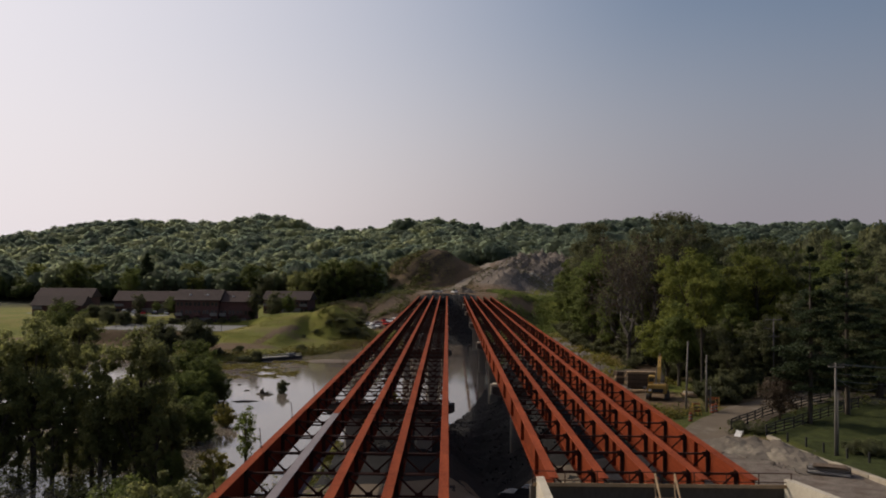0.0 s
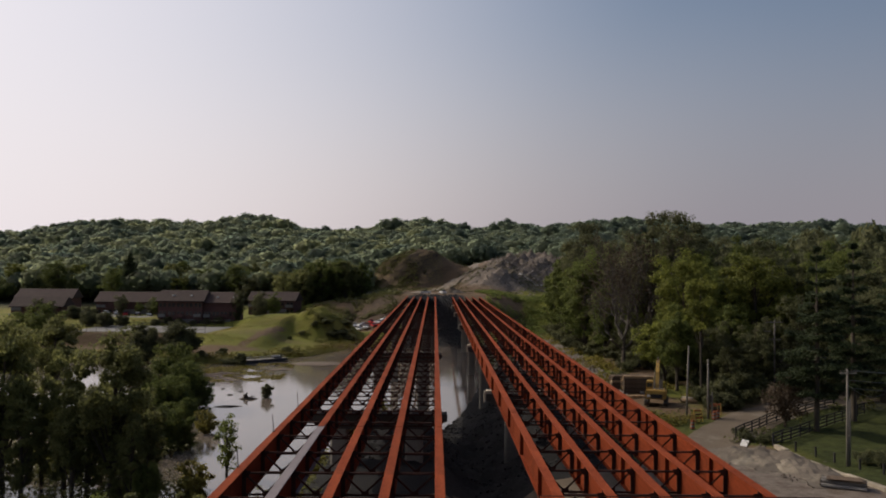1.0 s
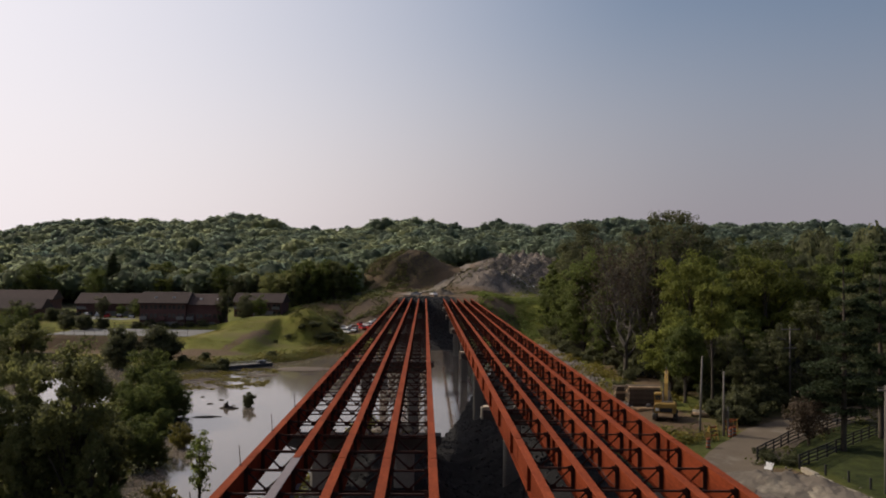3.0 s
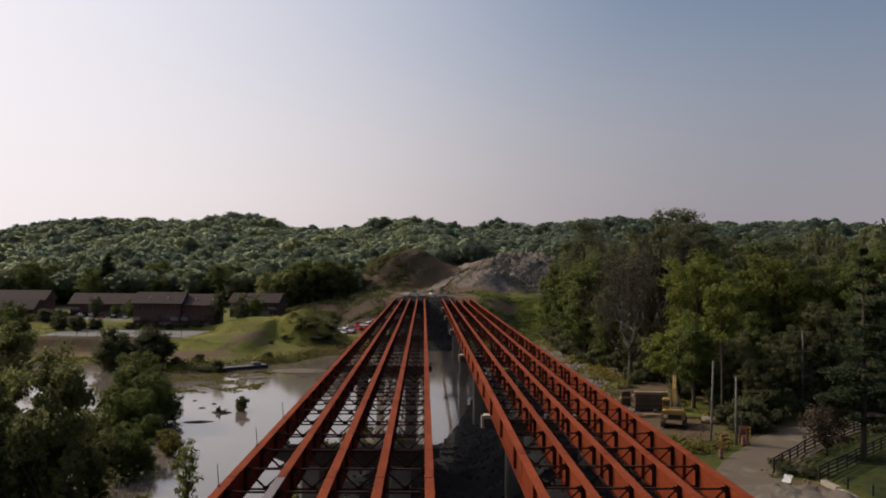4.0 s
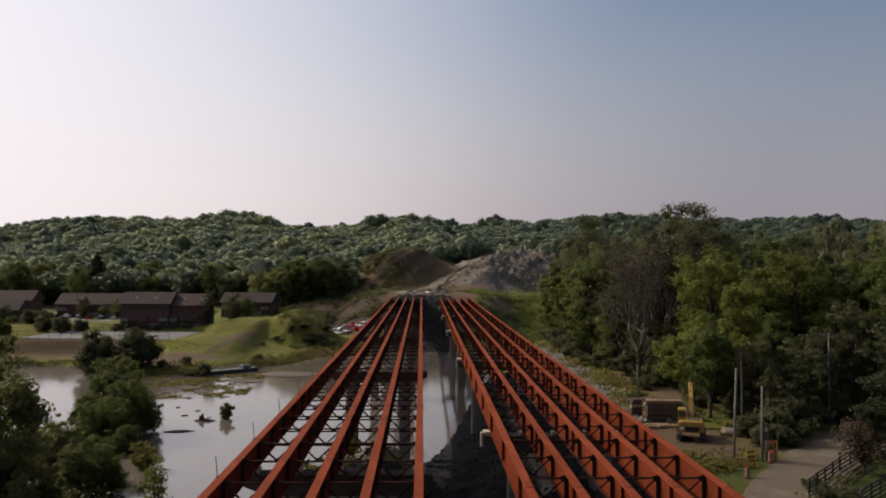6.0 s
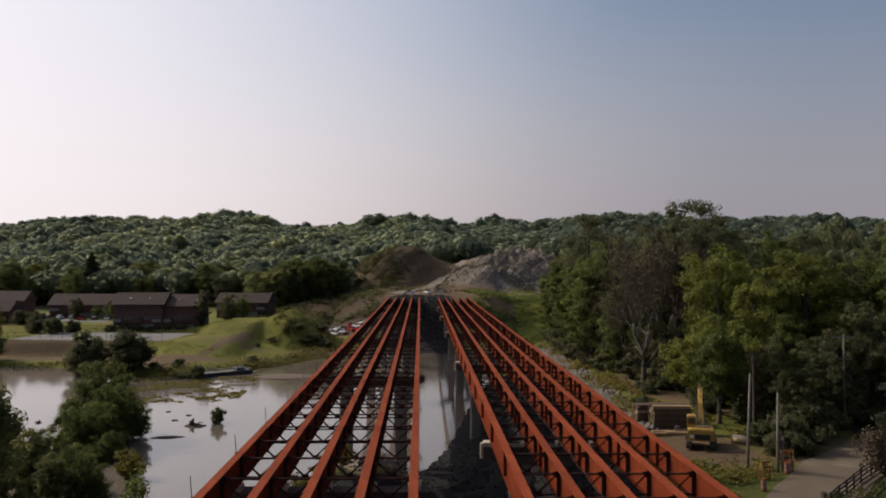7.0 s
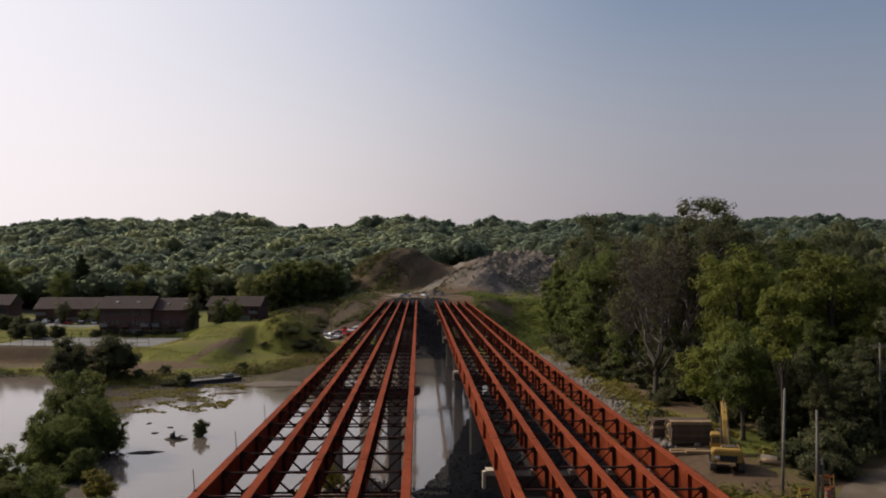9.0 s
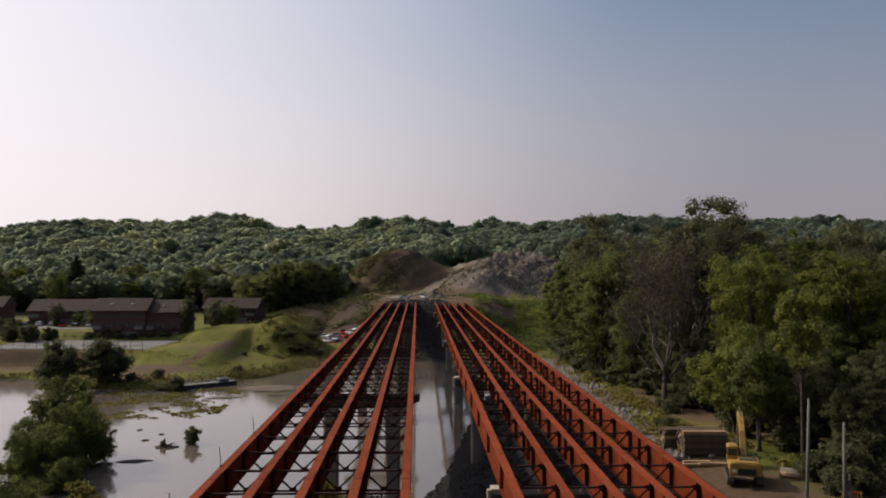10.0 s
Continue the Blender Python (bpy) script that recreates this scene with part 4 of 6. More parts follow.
for tree, x, y, s, a, w in [
        (shrub_b, -34.3, 129.3, 1.2, 0, 0.8), (bank_a, -18, 51, 0.6, 0, 1.1), (bank_c, -21.5, 58, 0.7, 90, 1.0),
        (bank_a, -17, 62, 0.5, 200, 1.2), (round_a, -102, 278, 0.42, 50, 1.2), (round_a, -109, 281, 0.5, 170, 1.2),
        (round_a, -74.8, 219, 1.12, 0, 0.95), (round_a, -66.8, 224, 1.0, 120, 1.25), (shrub_a, -29.5, 272, 0.8, 60, 1.6), (shrub_a, -27.5, 270, 0.9, 10, 1.5), (shrub_a, -32.5, 269.5, 0.7, 190, 1.6), (thicket, -38.5, 271, 0.55, 0, 1.3), (thicket, -42, 268, 0.5, 70, 1.3), (thicket, -45, 262, 0.4, 20, 1.4), (shrub_a, -34.5, 272.5, 0.7, 220, 1.6),
        (shrub_a, -29, 277, 0.7, 150, 1.5), (round_a, -112, 276, 0.5, 40, 1.25), (round_a, -106.5, 274, 0.52, 200, 1.3), (edge_d, -66, 286, 0.7, 20, 0.95), (thicket, -93, 281.5, 0.75, 20, 1.5), (thicket, -88.5, 282, 0.85, 120, 1.4), (thicket, -84.5, 282, 0.7, 220, 1.5), (thicket, -80.5, 281.8, 0.6, 70, 1.5), (thicket, -76, 282.2, 0.65, 300, 1.5),
        (thicket, -71.5, 282, 0.8, 170, 1.4), (round_a, -118, 290, 0.5, 10, 1.4), (round_a, -124, 293, 0.5, 100, 1.3), (thicket, -57, 228, 0.8, 30, 1.3), (thicket, -61, 224, 0.7, 210, 1.4), (thicket, -41.5, 239, 0.6, 110, 1.4)]:
    put(tree, x, y, s, a, w, 0.15)
for tree, x, y, s, a, w in [
        (shrub_a, -7.0, 100, 0.5, 0, 1.2), (shrub_b, -9.5, 93, 0.9, 40, 1.2), (shrub_b, -7.4, 124.5, 0.9, 0, 1.1), (shrub_b, -12, 91, 1.1, 70, 1.2), (shrub_b, -8.2, 114.6, 1.0, 200, 1.2), (shrub_b, -14.2, 84, 0.9, 20, 1.2), (shrub_b, -7.2, 109, 0.7, 100, 1.1)]:
    put(tree, x, y, s, a, w, 0.15)
# wood along the other bank
for tree, x, y, s, a, w in [
        (edge_e, 30.8, 176, 1.0, 0, 1.0), (edge_e, 32.5, 164, 0.85, 120, 1.0), (edge_e, 31.4, 189, 1.1, 200, 1.0), (edge_e, 32.6, 203, 1.15, 60, 1.0),
        (edge_e, 33.6, 220, 1.15, 300, 1.0), (edge_e, 35, 238, 1.2, 30, 1.0), (edge_e, 36, 158, 0.8, 250, 1.0), (edge_d, 36.2, 148.5, 0.62, 40, 1.2),
        (edge_d, 41, 147, 0.8, 160, 1.1), (edge_d, 34.6, 155, 0.55, 10, 1.2), (edge_d, 44.5, 141, 0.75, 220, 1.2), (edge_d, 33.8, 171, 0.8, 99, 1.1)]:
    put(tree, x, y, s, a, w, 0.1)
for x, y, s, a in [(36.5, 133.5, 1.3, 0), (40, 131, 1.5, 70), (44, 128, 1.6, 150), (33.5, 147.5, 1.1, 20), (37, 144.5, 1.5, 90), (41.5, 141, 1.7, 200), (34, 158, 1.5, 33), (49, 120.8, 1.3, 140),
                   (54, 121.5, 1.6, 20), (59, 121, 1.8, 310), (41.2, 118.2, 0.9, 66), (35.6, 108.2, 1.2, 12), (38.4, 111.3, 1.4, 77), (33.8, 105.6, 0.7, 160), (42.2, 115.3, 1.4, 210), (34.2, 110.5, 0.8, 99), (37.2, 121.4, 1.0, 180), (47, 135, 1.8, 20), (31, 167, 1.2, 30), (29.4, 183, 1.2, 80), (30.2, 196, 1.3, 10), (30.8, 211, 1.3, 130)]:
    put(thicket, x, y, s, a, 1.15, 0.05)
for tree, x, y, s, a, w in [
        (gold_a, 39.6, 137, 1.15, 0, 0.98), (gold_b, 50.6, 136, 1.22, 50, 1.06), (gold_b, 59.5, 149, 1.14, 170, 1.1), (gold_c, 33.6, 127, 1.0, 0, 1.0),
        (slim, 35.2, 115, 1.0, 40, 1.0), (gold_c, 45.2, 134, 1.25, 80, 1.0), (edge_e, 42.2, 123, 0.7, 15, 1.05), (edge_d, 47.4, 124, 0.66, 250, 1.0),
        (edge_c, 33.8, 121.2, 0.95, 130, 0.9), (edge_b, 39.3, 156, 1.06, 0, 1.0), (edge_b, 46.0, 160, 1.07, 90, 1.0), (dead, 31.6, 145, 1.34, 0, 0.86),
        (dead, 36.8, 150, 1.5, 130, 1.0), (edge_a, 33.5, 178, 1.1, 0, 1.0), (edge_d, 36, 166, 1.2, 60, 1.0), (edge_b, 40, 173, 0.95, 120, 1.0),
        (edge_b, 34.5, 196, 1.06, 220, 1.0), (edge_d, 38, 187, 1.3, 190, 1.0), (edge_b, 38, 216, 1.1, 20, 1.0), (edge_b, 42, 205, 0.92, 280, 1.0)]:
    put(tree, x, y, s, a, w, 0.1)
for tree, x, y, s, a, w in [
        (edge_b, 43, 228, 0.92, 60, 1.0), (edge_a, 39, 242, 1.2, 150, 1.0), (edge_d, 45, 190, 1.2, 30, 1.1), (pine_a, 40.7, 93.5, 1.0, 0, 1.0),
        (pine_a, 47.5, 99, 1.02, 120, 1.0), (pine_a, 55, 103, 0.95, 220, 1.0), (shrub_c, 38.2, 95.6, 1.12, 0, 1.0), (edge_d, 56, 118, 1.0, 100, 1.1),
        (edge_a, 65, 142, 1.0, 200, 1.0), (edge_d, 39.6, 122, 0.62, 15, 1.1), (edge_d, 38.8, 113.5, 0.5, 200, 1.1), (edge_d, 43.4, 117.6, 0.6, 33, 1.1), (edge_d, 52.5, 124, 0.85, 75, 1.0),
        (edge_d, 48.6, 130.5, 0.5, 95, 1.1), (edge_d, 58, 112, 1.05, 300, 1.1), (edge_b, 68, 136, 0.78, 40, 1.0), (edge_e, 37.6, 126.4, 0.66, 140, 1.05)]:
    put(tree, x, y, s, a, w, 0.1)
for tree, x, y, s, a, w in [
        (edge_a, 47, 152, 1.05, 250, 1.1), (edge_d, 54, 152, 1.1, 330, 1.1), (edge_b, 57, 148, 0.86, 210, 1.1), (edge_a, 43, 145, 0.95, 75, 1.1),
        (edge_d, 64, 122, 1.2, 65, 1.1), (edge_a, 66, 138, 1.1, 165, 1.1), (edge_b, 70, 156, 0.84, 265, 1.1), (edge_d, 50, 170, 1.2, 15, 1.1),
        (edge_b, 56, 180, 1.04, 115, 1.1), (edge_a, 64, 170, 1.2, 215, 1.1), (edge_b, 66, 200, 0.95, 315, 1.1), (edge_d, 72, 112, 1.2, 77, 1.1),
        (edge_b, 78, 136, 0.86, 177, 1.1), (edge_a, 52, 210, 1.2, 45, 1.1), (edge_b, 50, 245, 0.95, 145, 1.1)]:
    put(tree, x, y, s, a, w, 0.1)
for x, y, s, a in [(37.6, 146, 1.0, 100), (31.8, 143, 0.8, 20), (29.8, 174, 0.8, 210), (28.3, 133, 0.6, 20), (34.5, 128.5, 0.8, 70), (38, 133, 1.1, 130), (36.0, 106.5, 1.0, 40),
                   (30, 182, 1.0, 30), (29.6, 200, 1.1, 70), (30.5, 220, 1.1, 130),  (31.5, 90.8, 0.4, 0), (31.4, 88.6, 0.45, 50), (32.6, 87.4, 0.35, 150), (33.6, 88.6, 0.4, 220), (38.9, 79.8, 0.5, 0), (40.2, 78.6, 0.6, 90)]:
    put(shrub_a, x, y, s, a, 1.1, 0.05)


# ---------------------------------------------------------------- far woods
def crown_cards(seed, lobes, leaves, card):
    """A crown of unit size: a dome of rounded lobes, each under a close coat of leaf clumps."""
    rng = np.random.default_rng(seed)
    bm = B()
    bmesh.ops.create_icosphere(bm, subdivisions=1, radius=1)
    ball = np.array([v.co[:] for v in bm.verts])
    ball_tri = np.array([[v.index for v in f.verts] for f in bm.faces])
    bm.free()
    d = rng.normal(size=(lobes, 3))
    d[:, 2] = np.abs(d[:, 2]) * 0.9 - 0.25
    d /= np.linalg.norm(d, axis=1)[:, None]
    d[0] = (0, 0, 0.5)
    centre = d * rng.uniform(0.30, 0.55, lobes)[:, None]
    size = rng.uniform(0.3, 0.6, lobes)
    core = np.concatenate([ball * q * 0.93 + c for c, q in zip(centre, size)])
    tri = np.concatenate([ball_tri + k * len(ball) for k in range(lobes)])
    pick = rng.choice(lobes, leaves * 2, p=size ** 2 / (size ** 2).sum())
    o = rng.normal(size=(leaves * 2, 3))
    o[:, 2] += 0.35
    o /= np.linalg.norm(o, axis=1)[:, None]
    c = centre[pick] + o * (size[pick] * rng.uniform(0.94, 1.06, leaves * 2))[:, None]
    bare = np.ones(len(c), bool)
    for q in range(lobes):
        bare &= (np.linalg.norm(c - centre[q], axis=1) > size[q] * 0.92) | (pick == q)
    c, o = c[bare][:leaves], o[bare][:leaves]
    v, f = leaf_quads(c, card, rng, 0.2, o * 2.4, 0.6)
    return core, tri, v, f


fine_kinds = [crown_cards(40 + k, 12, 400, 0.18) for k in range(6)]
kinds = [crown_cards(50 + k, 9, 210, 0.2) for k in range(6)]


def wood_mesh(name, spots, material):
    vs, fs, tones, base = [], [], [], 0
    shade = np.random.default_rng(len(spots))
    for q, (x, y, z, r, h, a) in enumerate(spots):
        core, tri, v, f = fine_kinds[q % 6] if y < 480 else kinds[q % 6]
        c, s = math.cos(a), math.sin(a)
        rot = np.array([[c, -s, 0], [s, c, 0], [0, 0, 1]])
        allv = np.concatenate([core, v]) @ rot.T * np.array([r, r, h * 0.55]) + np.array([x, y, z + h * 0.48])
        vs.append(allv)
        # random tone, falling towards +x: the left-hand haze put into the colour
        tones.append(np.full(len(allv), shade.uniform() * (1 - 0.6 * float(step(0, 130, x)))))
        fs.append(np.concatenate([np.concatenate([tri, tri[:, 2:3]], 1), f + len(core)]) + base)
        base += len(allv)
    v, f = np.concatenate(vs), np.concatenate(fs)
    me = bpy.data.meshes.new(name)
    tri_rows = f[:, 2] == f[:, 3]
    quads, tris = f[~tri_rows], f[tri_rows][:, :3]
    me.vertices.add(len(v))
    me.vertices.foreach_set("co", v.astype(np.float32).ravel())
    me.loops.add(quads.size + tris.size)
    me.loops.foreach_set("vertex_index", np.concatenate([quads.ravel(), tris.ravel()]).astype(np.int32))
    me.polygons.add(len(quads) + len(tris))
    total = np.concatenate([np.full(len(quads), 4), np.full(len(tris), 3)]).astype(np.int32)
    me.polygons.foreach_set("loop_start", np.concatenate([[0], np.cumsum(total)[:-1]]).astype(np.int32))
    me.polygons.foreach_set("loop_total", total)
    me.update(calc_edges=True)
    me.polygons.foreach_set("use_smooth", np.ones(len(me.polygons), bool))
    me.attributes.new("tree_tone", "FLOAT", "POINT").data.foreach_set("value", np.concatenate(tones).astype(np.float32))
    me.materials.append(material)
    return me


rng = np.random.default_rng(5)
spots = []
y = 330.0
while y < 905:
    gap = 9.5 + 4.0 * (y - 330) / 570
    half = 0.62 * y + 40
    x = -half
    while x < half:
        px, py = x + rng.uniform(-0.45, 0.45) * gap, y + rng.uniform(-0.45, 0.45) * gap
        clear = (-34 < px < 66 and py < 462) or (-80 < px < -30 and py < 372) or (py < 350 and -40 < px < 40) or (px < -58 and py < 398 - 0.12 * max(0.0, -px - 150))
        if not clear:
            h = rng.uniform(12, 16) * (1.25 if rng.uniform() < 0.12 else 1)
            grown = 1 + 0.3 * min(1.0, max(0.0, rng.normal(0, 0.6))) if py > 380 else 1.0
            spots.append((px, py, land_z(px, py), rng.uniform(0.72, 1.02) * gap * grown, h * (0.4 + 0.6 * grown), rng.uniform(0, 6.28)))
        x += gap
    y += gap * 0.92
tagged(new("hillside_woods", wood_mesh("hillside_woods", spots, LEAF_WOODS_HAZED)), "dense green broadleaf woods covering the valley hills", "woods", kind="stuff")
near_spots = []
for cx, cy, rx, ry, k, h0 in [(-195, 398, 40, 12, 44, 11), (90, 330, 30, 60, 90, 17), (76, 352, 10, 34, 22, 14), (115, 260, 25, 50, 50, 23)]:
    for q in range(k):
        u, v = rng.uniform(-1, 1, 2)
        px, py = cx + u * rx, cy + v * ry
        near_spots.append((px, py, land_z(px, py), rng.uniform(3.6, 5.4), h0 * rng.uniform(0.75, 1.15), rng.uniform(0, 6.28)))
tagged(new("valley_woods", wood_mesh("valley_woods", near_spots, LEAF_OLIVE)), "green trees in groups along the valley floor", "woods", kind="stuff")
deep_spots = []
for q in range(120):
    px, py = 150 + 48 * rng.uniform(-1, 1), 300 + 70 * rng.uniform(-1, 1)
    deep_spots.append((px, py, land_z(px, py), rng.uniform(4.5, 7), 30 * rng.uniform(0.75, 1.12), rng.uniform(0, 6.28)))
for q in range(150):
    px, py = 96 + 44 * rng.uniform(-1, 1), 222 + 56 * rng.uniform(-1, 1)
    if px > 50 + 0.1 * (py - 160):
        deep_spots.append((px, py, land_z(px, py), rng.uniform(4.2, 6.6), rng.uniform(18, 24), rng.uniform(0, 6.28)))
tagged(new("deep_woods", wood_mesh("deep_woods", deep_spots, LEAF_DARK)), "tall dark green woods behind the river bank trees", "woods", kind="stuff")
# single trees on the valley floor below the hill
for q in range(46):
    px, py = rng.uniform(-200, -58), rng.uniform(392, 455)
    put((bank_b, edge_e, bank_b, gold_c, gold_b, bank_b, gold_c, bank_a)[q % 8], px, py, rng.uniform(0.75, 1.1) * (1.35 if q % 8 in (3, 6) else 1), rng.uniform(0, 360), rng.uniform(1.1, 1.4), 0.3)
# trees round the apartments and on the terrace behind the mound
for q in range(27):
    u, v = rng.uniform(-1, 1, 2)
    put((bank_b, edge_e, bank_b, bank_a)[q % 4], -46 + 17 * u, 362 + 14 * v, rng.uniform(0.95, 1.25), rng.uniform(0, 360), 1.15, 3.0)
for tree, x, y, s, a, w in [(edge_c, -57, 300, 0.75, 0, 1.2), (edge_d, -60.5, 297, 0.5, 60, 1.2), (edge_c, -100, 306, 0.6, 20, 1.3), (edge_d, -140, 300, 0.45, 50, 1.5), (edge_d, -134, 296, 0.4, 10, 1.6), (edge_a, -146, 330, 0.9, 100, 1.2),
                            (spruce, -146, 352, 1.05, 0, 1.5), (edge_d, -106, 318, 0.46, 0, 1.4), (edge_d, -118, 319, 0.5, 70, 1.4), (edge_d, -95.5, 300, 0.34, 140, 1.4), (edge_d, -84, 336, 0.9, 80, 1.4), (edge_a, -94, 344, 0.95, 170, 1.3), (edge_d, -76, 346, 0.9, 210, 1.3), (edge_a, -108, 350, 0.85, 300, 1.3), (edge_d, -134, 348, 0.95, 20, 1.3),
                            (gold_b, -150, 346, 0.9, 120, 1.2), (spruce, -121, 326, 0.45, 30, 0.8), (edge_a, -172, 334, 1.0, 0, 1.3), (edge_d, -66, 318, 0.6, 0, 1.4), (edge_d, -100, 322, 0.3, 130, 1.5), (edge_c, -112, 321, 0.4, 230, 1.4)]:
    put(tree, x, y + (52 if x < -70 and y > 325 else 0), s, a, w, 0.2)


# ---------------------------------------------------------------- undergrowth and stones
def scatter(name, count, area, keep, height, leaf, per, material, label, seed):
    rng = np.random.default_rng(seed)
    x0, x1, y0, y1 = area
    x, y = rng.uniform(x0, x1, count), rng.uniform(y0, y1, count)
    ok = keep(x, y)
    x, y = x[ok], y[ok]
    z = np.maximum(land(x, y), WATER_Z - 0.03)
    hh = rng.uniform(0.35, 1.0, len(x)) * height
    c = np.stack([x, y, z], 1)[:, None, :] + np.concatenate([rng.normal(0, 1, (len(x), per, 2)) * hh[:, None, None] * 0.45, rng.uniform(0, 1, (len(x), per, 1)) * hh[:, None, None]], 2)
    v, f = leaf_quads(c.reshape(-1, 3), leaf, rng, 1.7)
    return tagged(new(name, arrays_mesh(name, v, f, material)), label, "plants", kind="stuff")


def bank_grass(x, y):
    a, b = shore_distances(x, y)
    worn = np.maximum(np.maximum(bump_at(x, y, -50, 257, 17, 6, 0.22), bump_at(x, y, -62, 237, 16, 4, 0.06)), np.maximum(bump_at(x, y, -96, 246, 18, 7), bump_at(x, y, -100, 251, 22, 6, -0.1)))
    return (b > 0.2) & (b < 60) & (x < -14) & (worn + 0.25 * wave(x, y, 0.4, 2) < 0.4) & ~((x > -34) & (y > 288)) & ~((x > -110) & (x < -66) & (y > 251) & (y < 281))


scatter("bank_weeds", 9000, (-130, -14, 215, 300), lambda x, y: bank_grass(x, y) & (shore_distances(x, y)[1] < 9), 1.1, 0.45, 9, WEED, "tall weeds along the far river bank", 61)
scatter("bank_brush", 1500, (-72, -30, 215, 262), lambda x, y: (shore_distances(x, y)[1] > -0.5) & (shore_distances(x, y)[1] < 7 + 3 * wave(x, y, 0.5, 3)) & (wave(x, y, 0.35, 7) > -0.35), 2.0, 0.36, 12, WEED_DARK, "dark brush and tall weeds at the far water edge", 81)
scatter("mound_scrub", 900, (-46, -24, 262, 284), lambda x, y: (bump_at(x, y, -34, 272, 10, 8) > 0.25) & (wave(x, y, 0.4, 4) > -0.1), 1.0, 0.34, 10, WEED_DARK, "scrub on the steep side of the grassy mound", 82)
scatter("meadow_grass", 16000, (-130, -14, 215, 310), bank_grass, 0.15, 0.26, 5, WEED, "rough meadow grass on the far bank", 62)
scatter("roadside_weeds", 5200, (19, 60, 70, 240), lambda x, y: (shore_distances(x, y)[0] > 9) & ((x > 30) & ((y < 119) | (y > 168)) | (y > 205) | ((y > 88) & (y < 105) & (x > 20.5))) & ~((x < 33) & (y > 104) & (y < 119)) & ~((np.abs((x - 29) * 0.80 - (y - 90) * 0.60) < 5.2) & (y < 125)) & ~((y < 88) & (x < 39)) & ~((x > 35.5) & (y < 104)), 0.9, 0.32, 10, WEED_DARK, "tall weeds and rough grass beside the road", 63)
scatter("verge_weeds", 1000, (21, 33.5, 86, 104), lambda x, y: (np.abs((x - 29) * 0.80 - (y - 90) * 0.60) > 4.3) & (y > 86 + 0.2 * (x - 21)) & (wave(x, y, 0.45, 3) > 0.12), 1.0, 0.26, 12, WEED, "tall weeds round the poles and barrels at the road", 77)
scatter("fence_weeds", 420, (29, 52, 84, 112), lambda x, y: np.abs((y - 89.6) - (x - 30.6) * 0.98 + 0.6) < 1.0, 0.9, 0.26, 12, WEED_DARK, "weeds grown up along the board fence", 78)
scatter("heap_scrub", 1900, (-40, -8, 398, 440), lambda x, y: (bump_at(x, y, -14, 424, 24, 22) > 0.2) & (wave(x, y, 0.17, 5) > -0.25) & (x < -7 + 6 * wave(x, y, 0.2, 2)), 1.4, 0.55, 9, WEED_DARK, "scrub on the old spoil heap", 79)
scatter("far_scrub", 5000, (-40, 60, 285, 440), lambda x, y: (y > 290) & (wave(x, y, 0.09, 3) > -0.1) & ~((x > -13) & (x < 22) & (y < 365)) & ~((x > -33) & (x < -12) & (y < 313)), 1.3, 0.5, 9, WEED_DARK, "scrub on the far approach bank", 66)
scatter("bank_verge_weeds", 2600, (23.5, 34, 112, 208), lambda x, y: (x > 24.5 + 0.02 * (y - 110)) & (wave(x, y, 0.2, 5) > -0.3) & ~((x < 31) & (y < 120)) & ~((x > 31) & (y > 130) & (y < 168)), 0.9, 0.34, 10, WEED, "yellow-green weeds along the top of the bank", 69)
scatter("slope_scrub", 5200, (15, 64, 284, 372), lambda x, y: (shore_distances(x, y)[1] > 1) & (x > 20 + 3 * wave(x, y, 0.1, 2)) & (wave(x, y, 0.13, 6) > -0.45), 1.7, 0.5, 10, LEAF_LIGHT, "bright green scrub on the slope beside the far abutment", 67)
scatter("bank_scrub", 2600, (-60, -14, 300, 352), lambda x, y: (wave(x, y, 0.12, 8) > -0.1) & ~((x > -33) & (y < 313)), 1.5, 0.5, 10, WEED_DARK, "dark scrub on the slope below the terrace", 68)
scatter("flooded_brush", 1500, (-64, -27, 87, 116), lambda x, y: (wave(x, y, 0.22, 3) + 0.5 * wave(x, y, 0.6, 5) > -0.12) & ~((x > -34) & (y > 98)), 3.2, 0.34, 16, WEED_DARK, "dark brush standing in the flood below the trees", 70)
scatter("flood_weeds", 1900, (-75, -9, 40, 112), lambda x, y: (shore_distances(x, y)[0] > -2) & ~((x > -36) & (x < -24) & (y > 88)), 1.2, 0.36, 10, WEED_DARK, "weeds on the flooded bank below the trees", 64)
scatter("water_weed", 4600, (-62, -33, 184, 219), lambda x, y: (wave(x, y, 0.21, 9) + wave(x, y, 0.5, 4) * 0.6 > 0.02) & (y < 219) & (x < -34 - (y - 186) * 0.05), 0.14, 0.42, 8, WEED, "mats of water weed floating by the bank", 65).location.z = 0.0


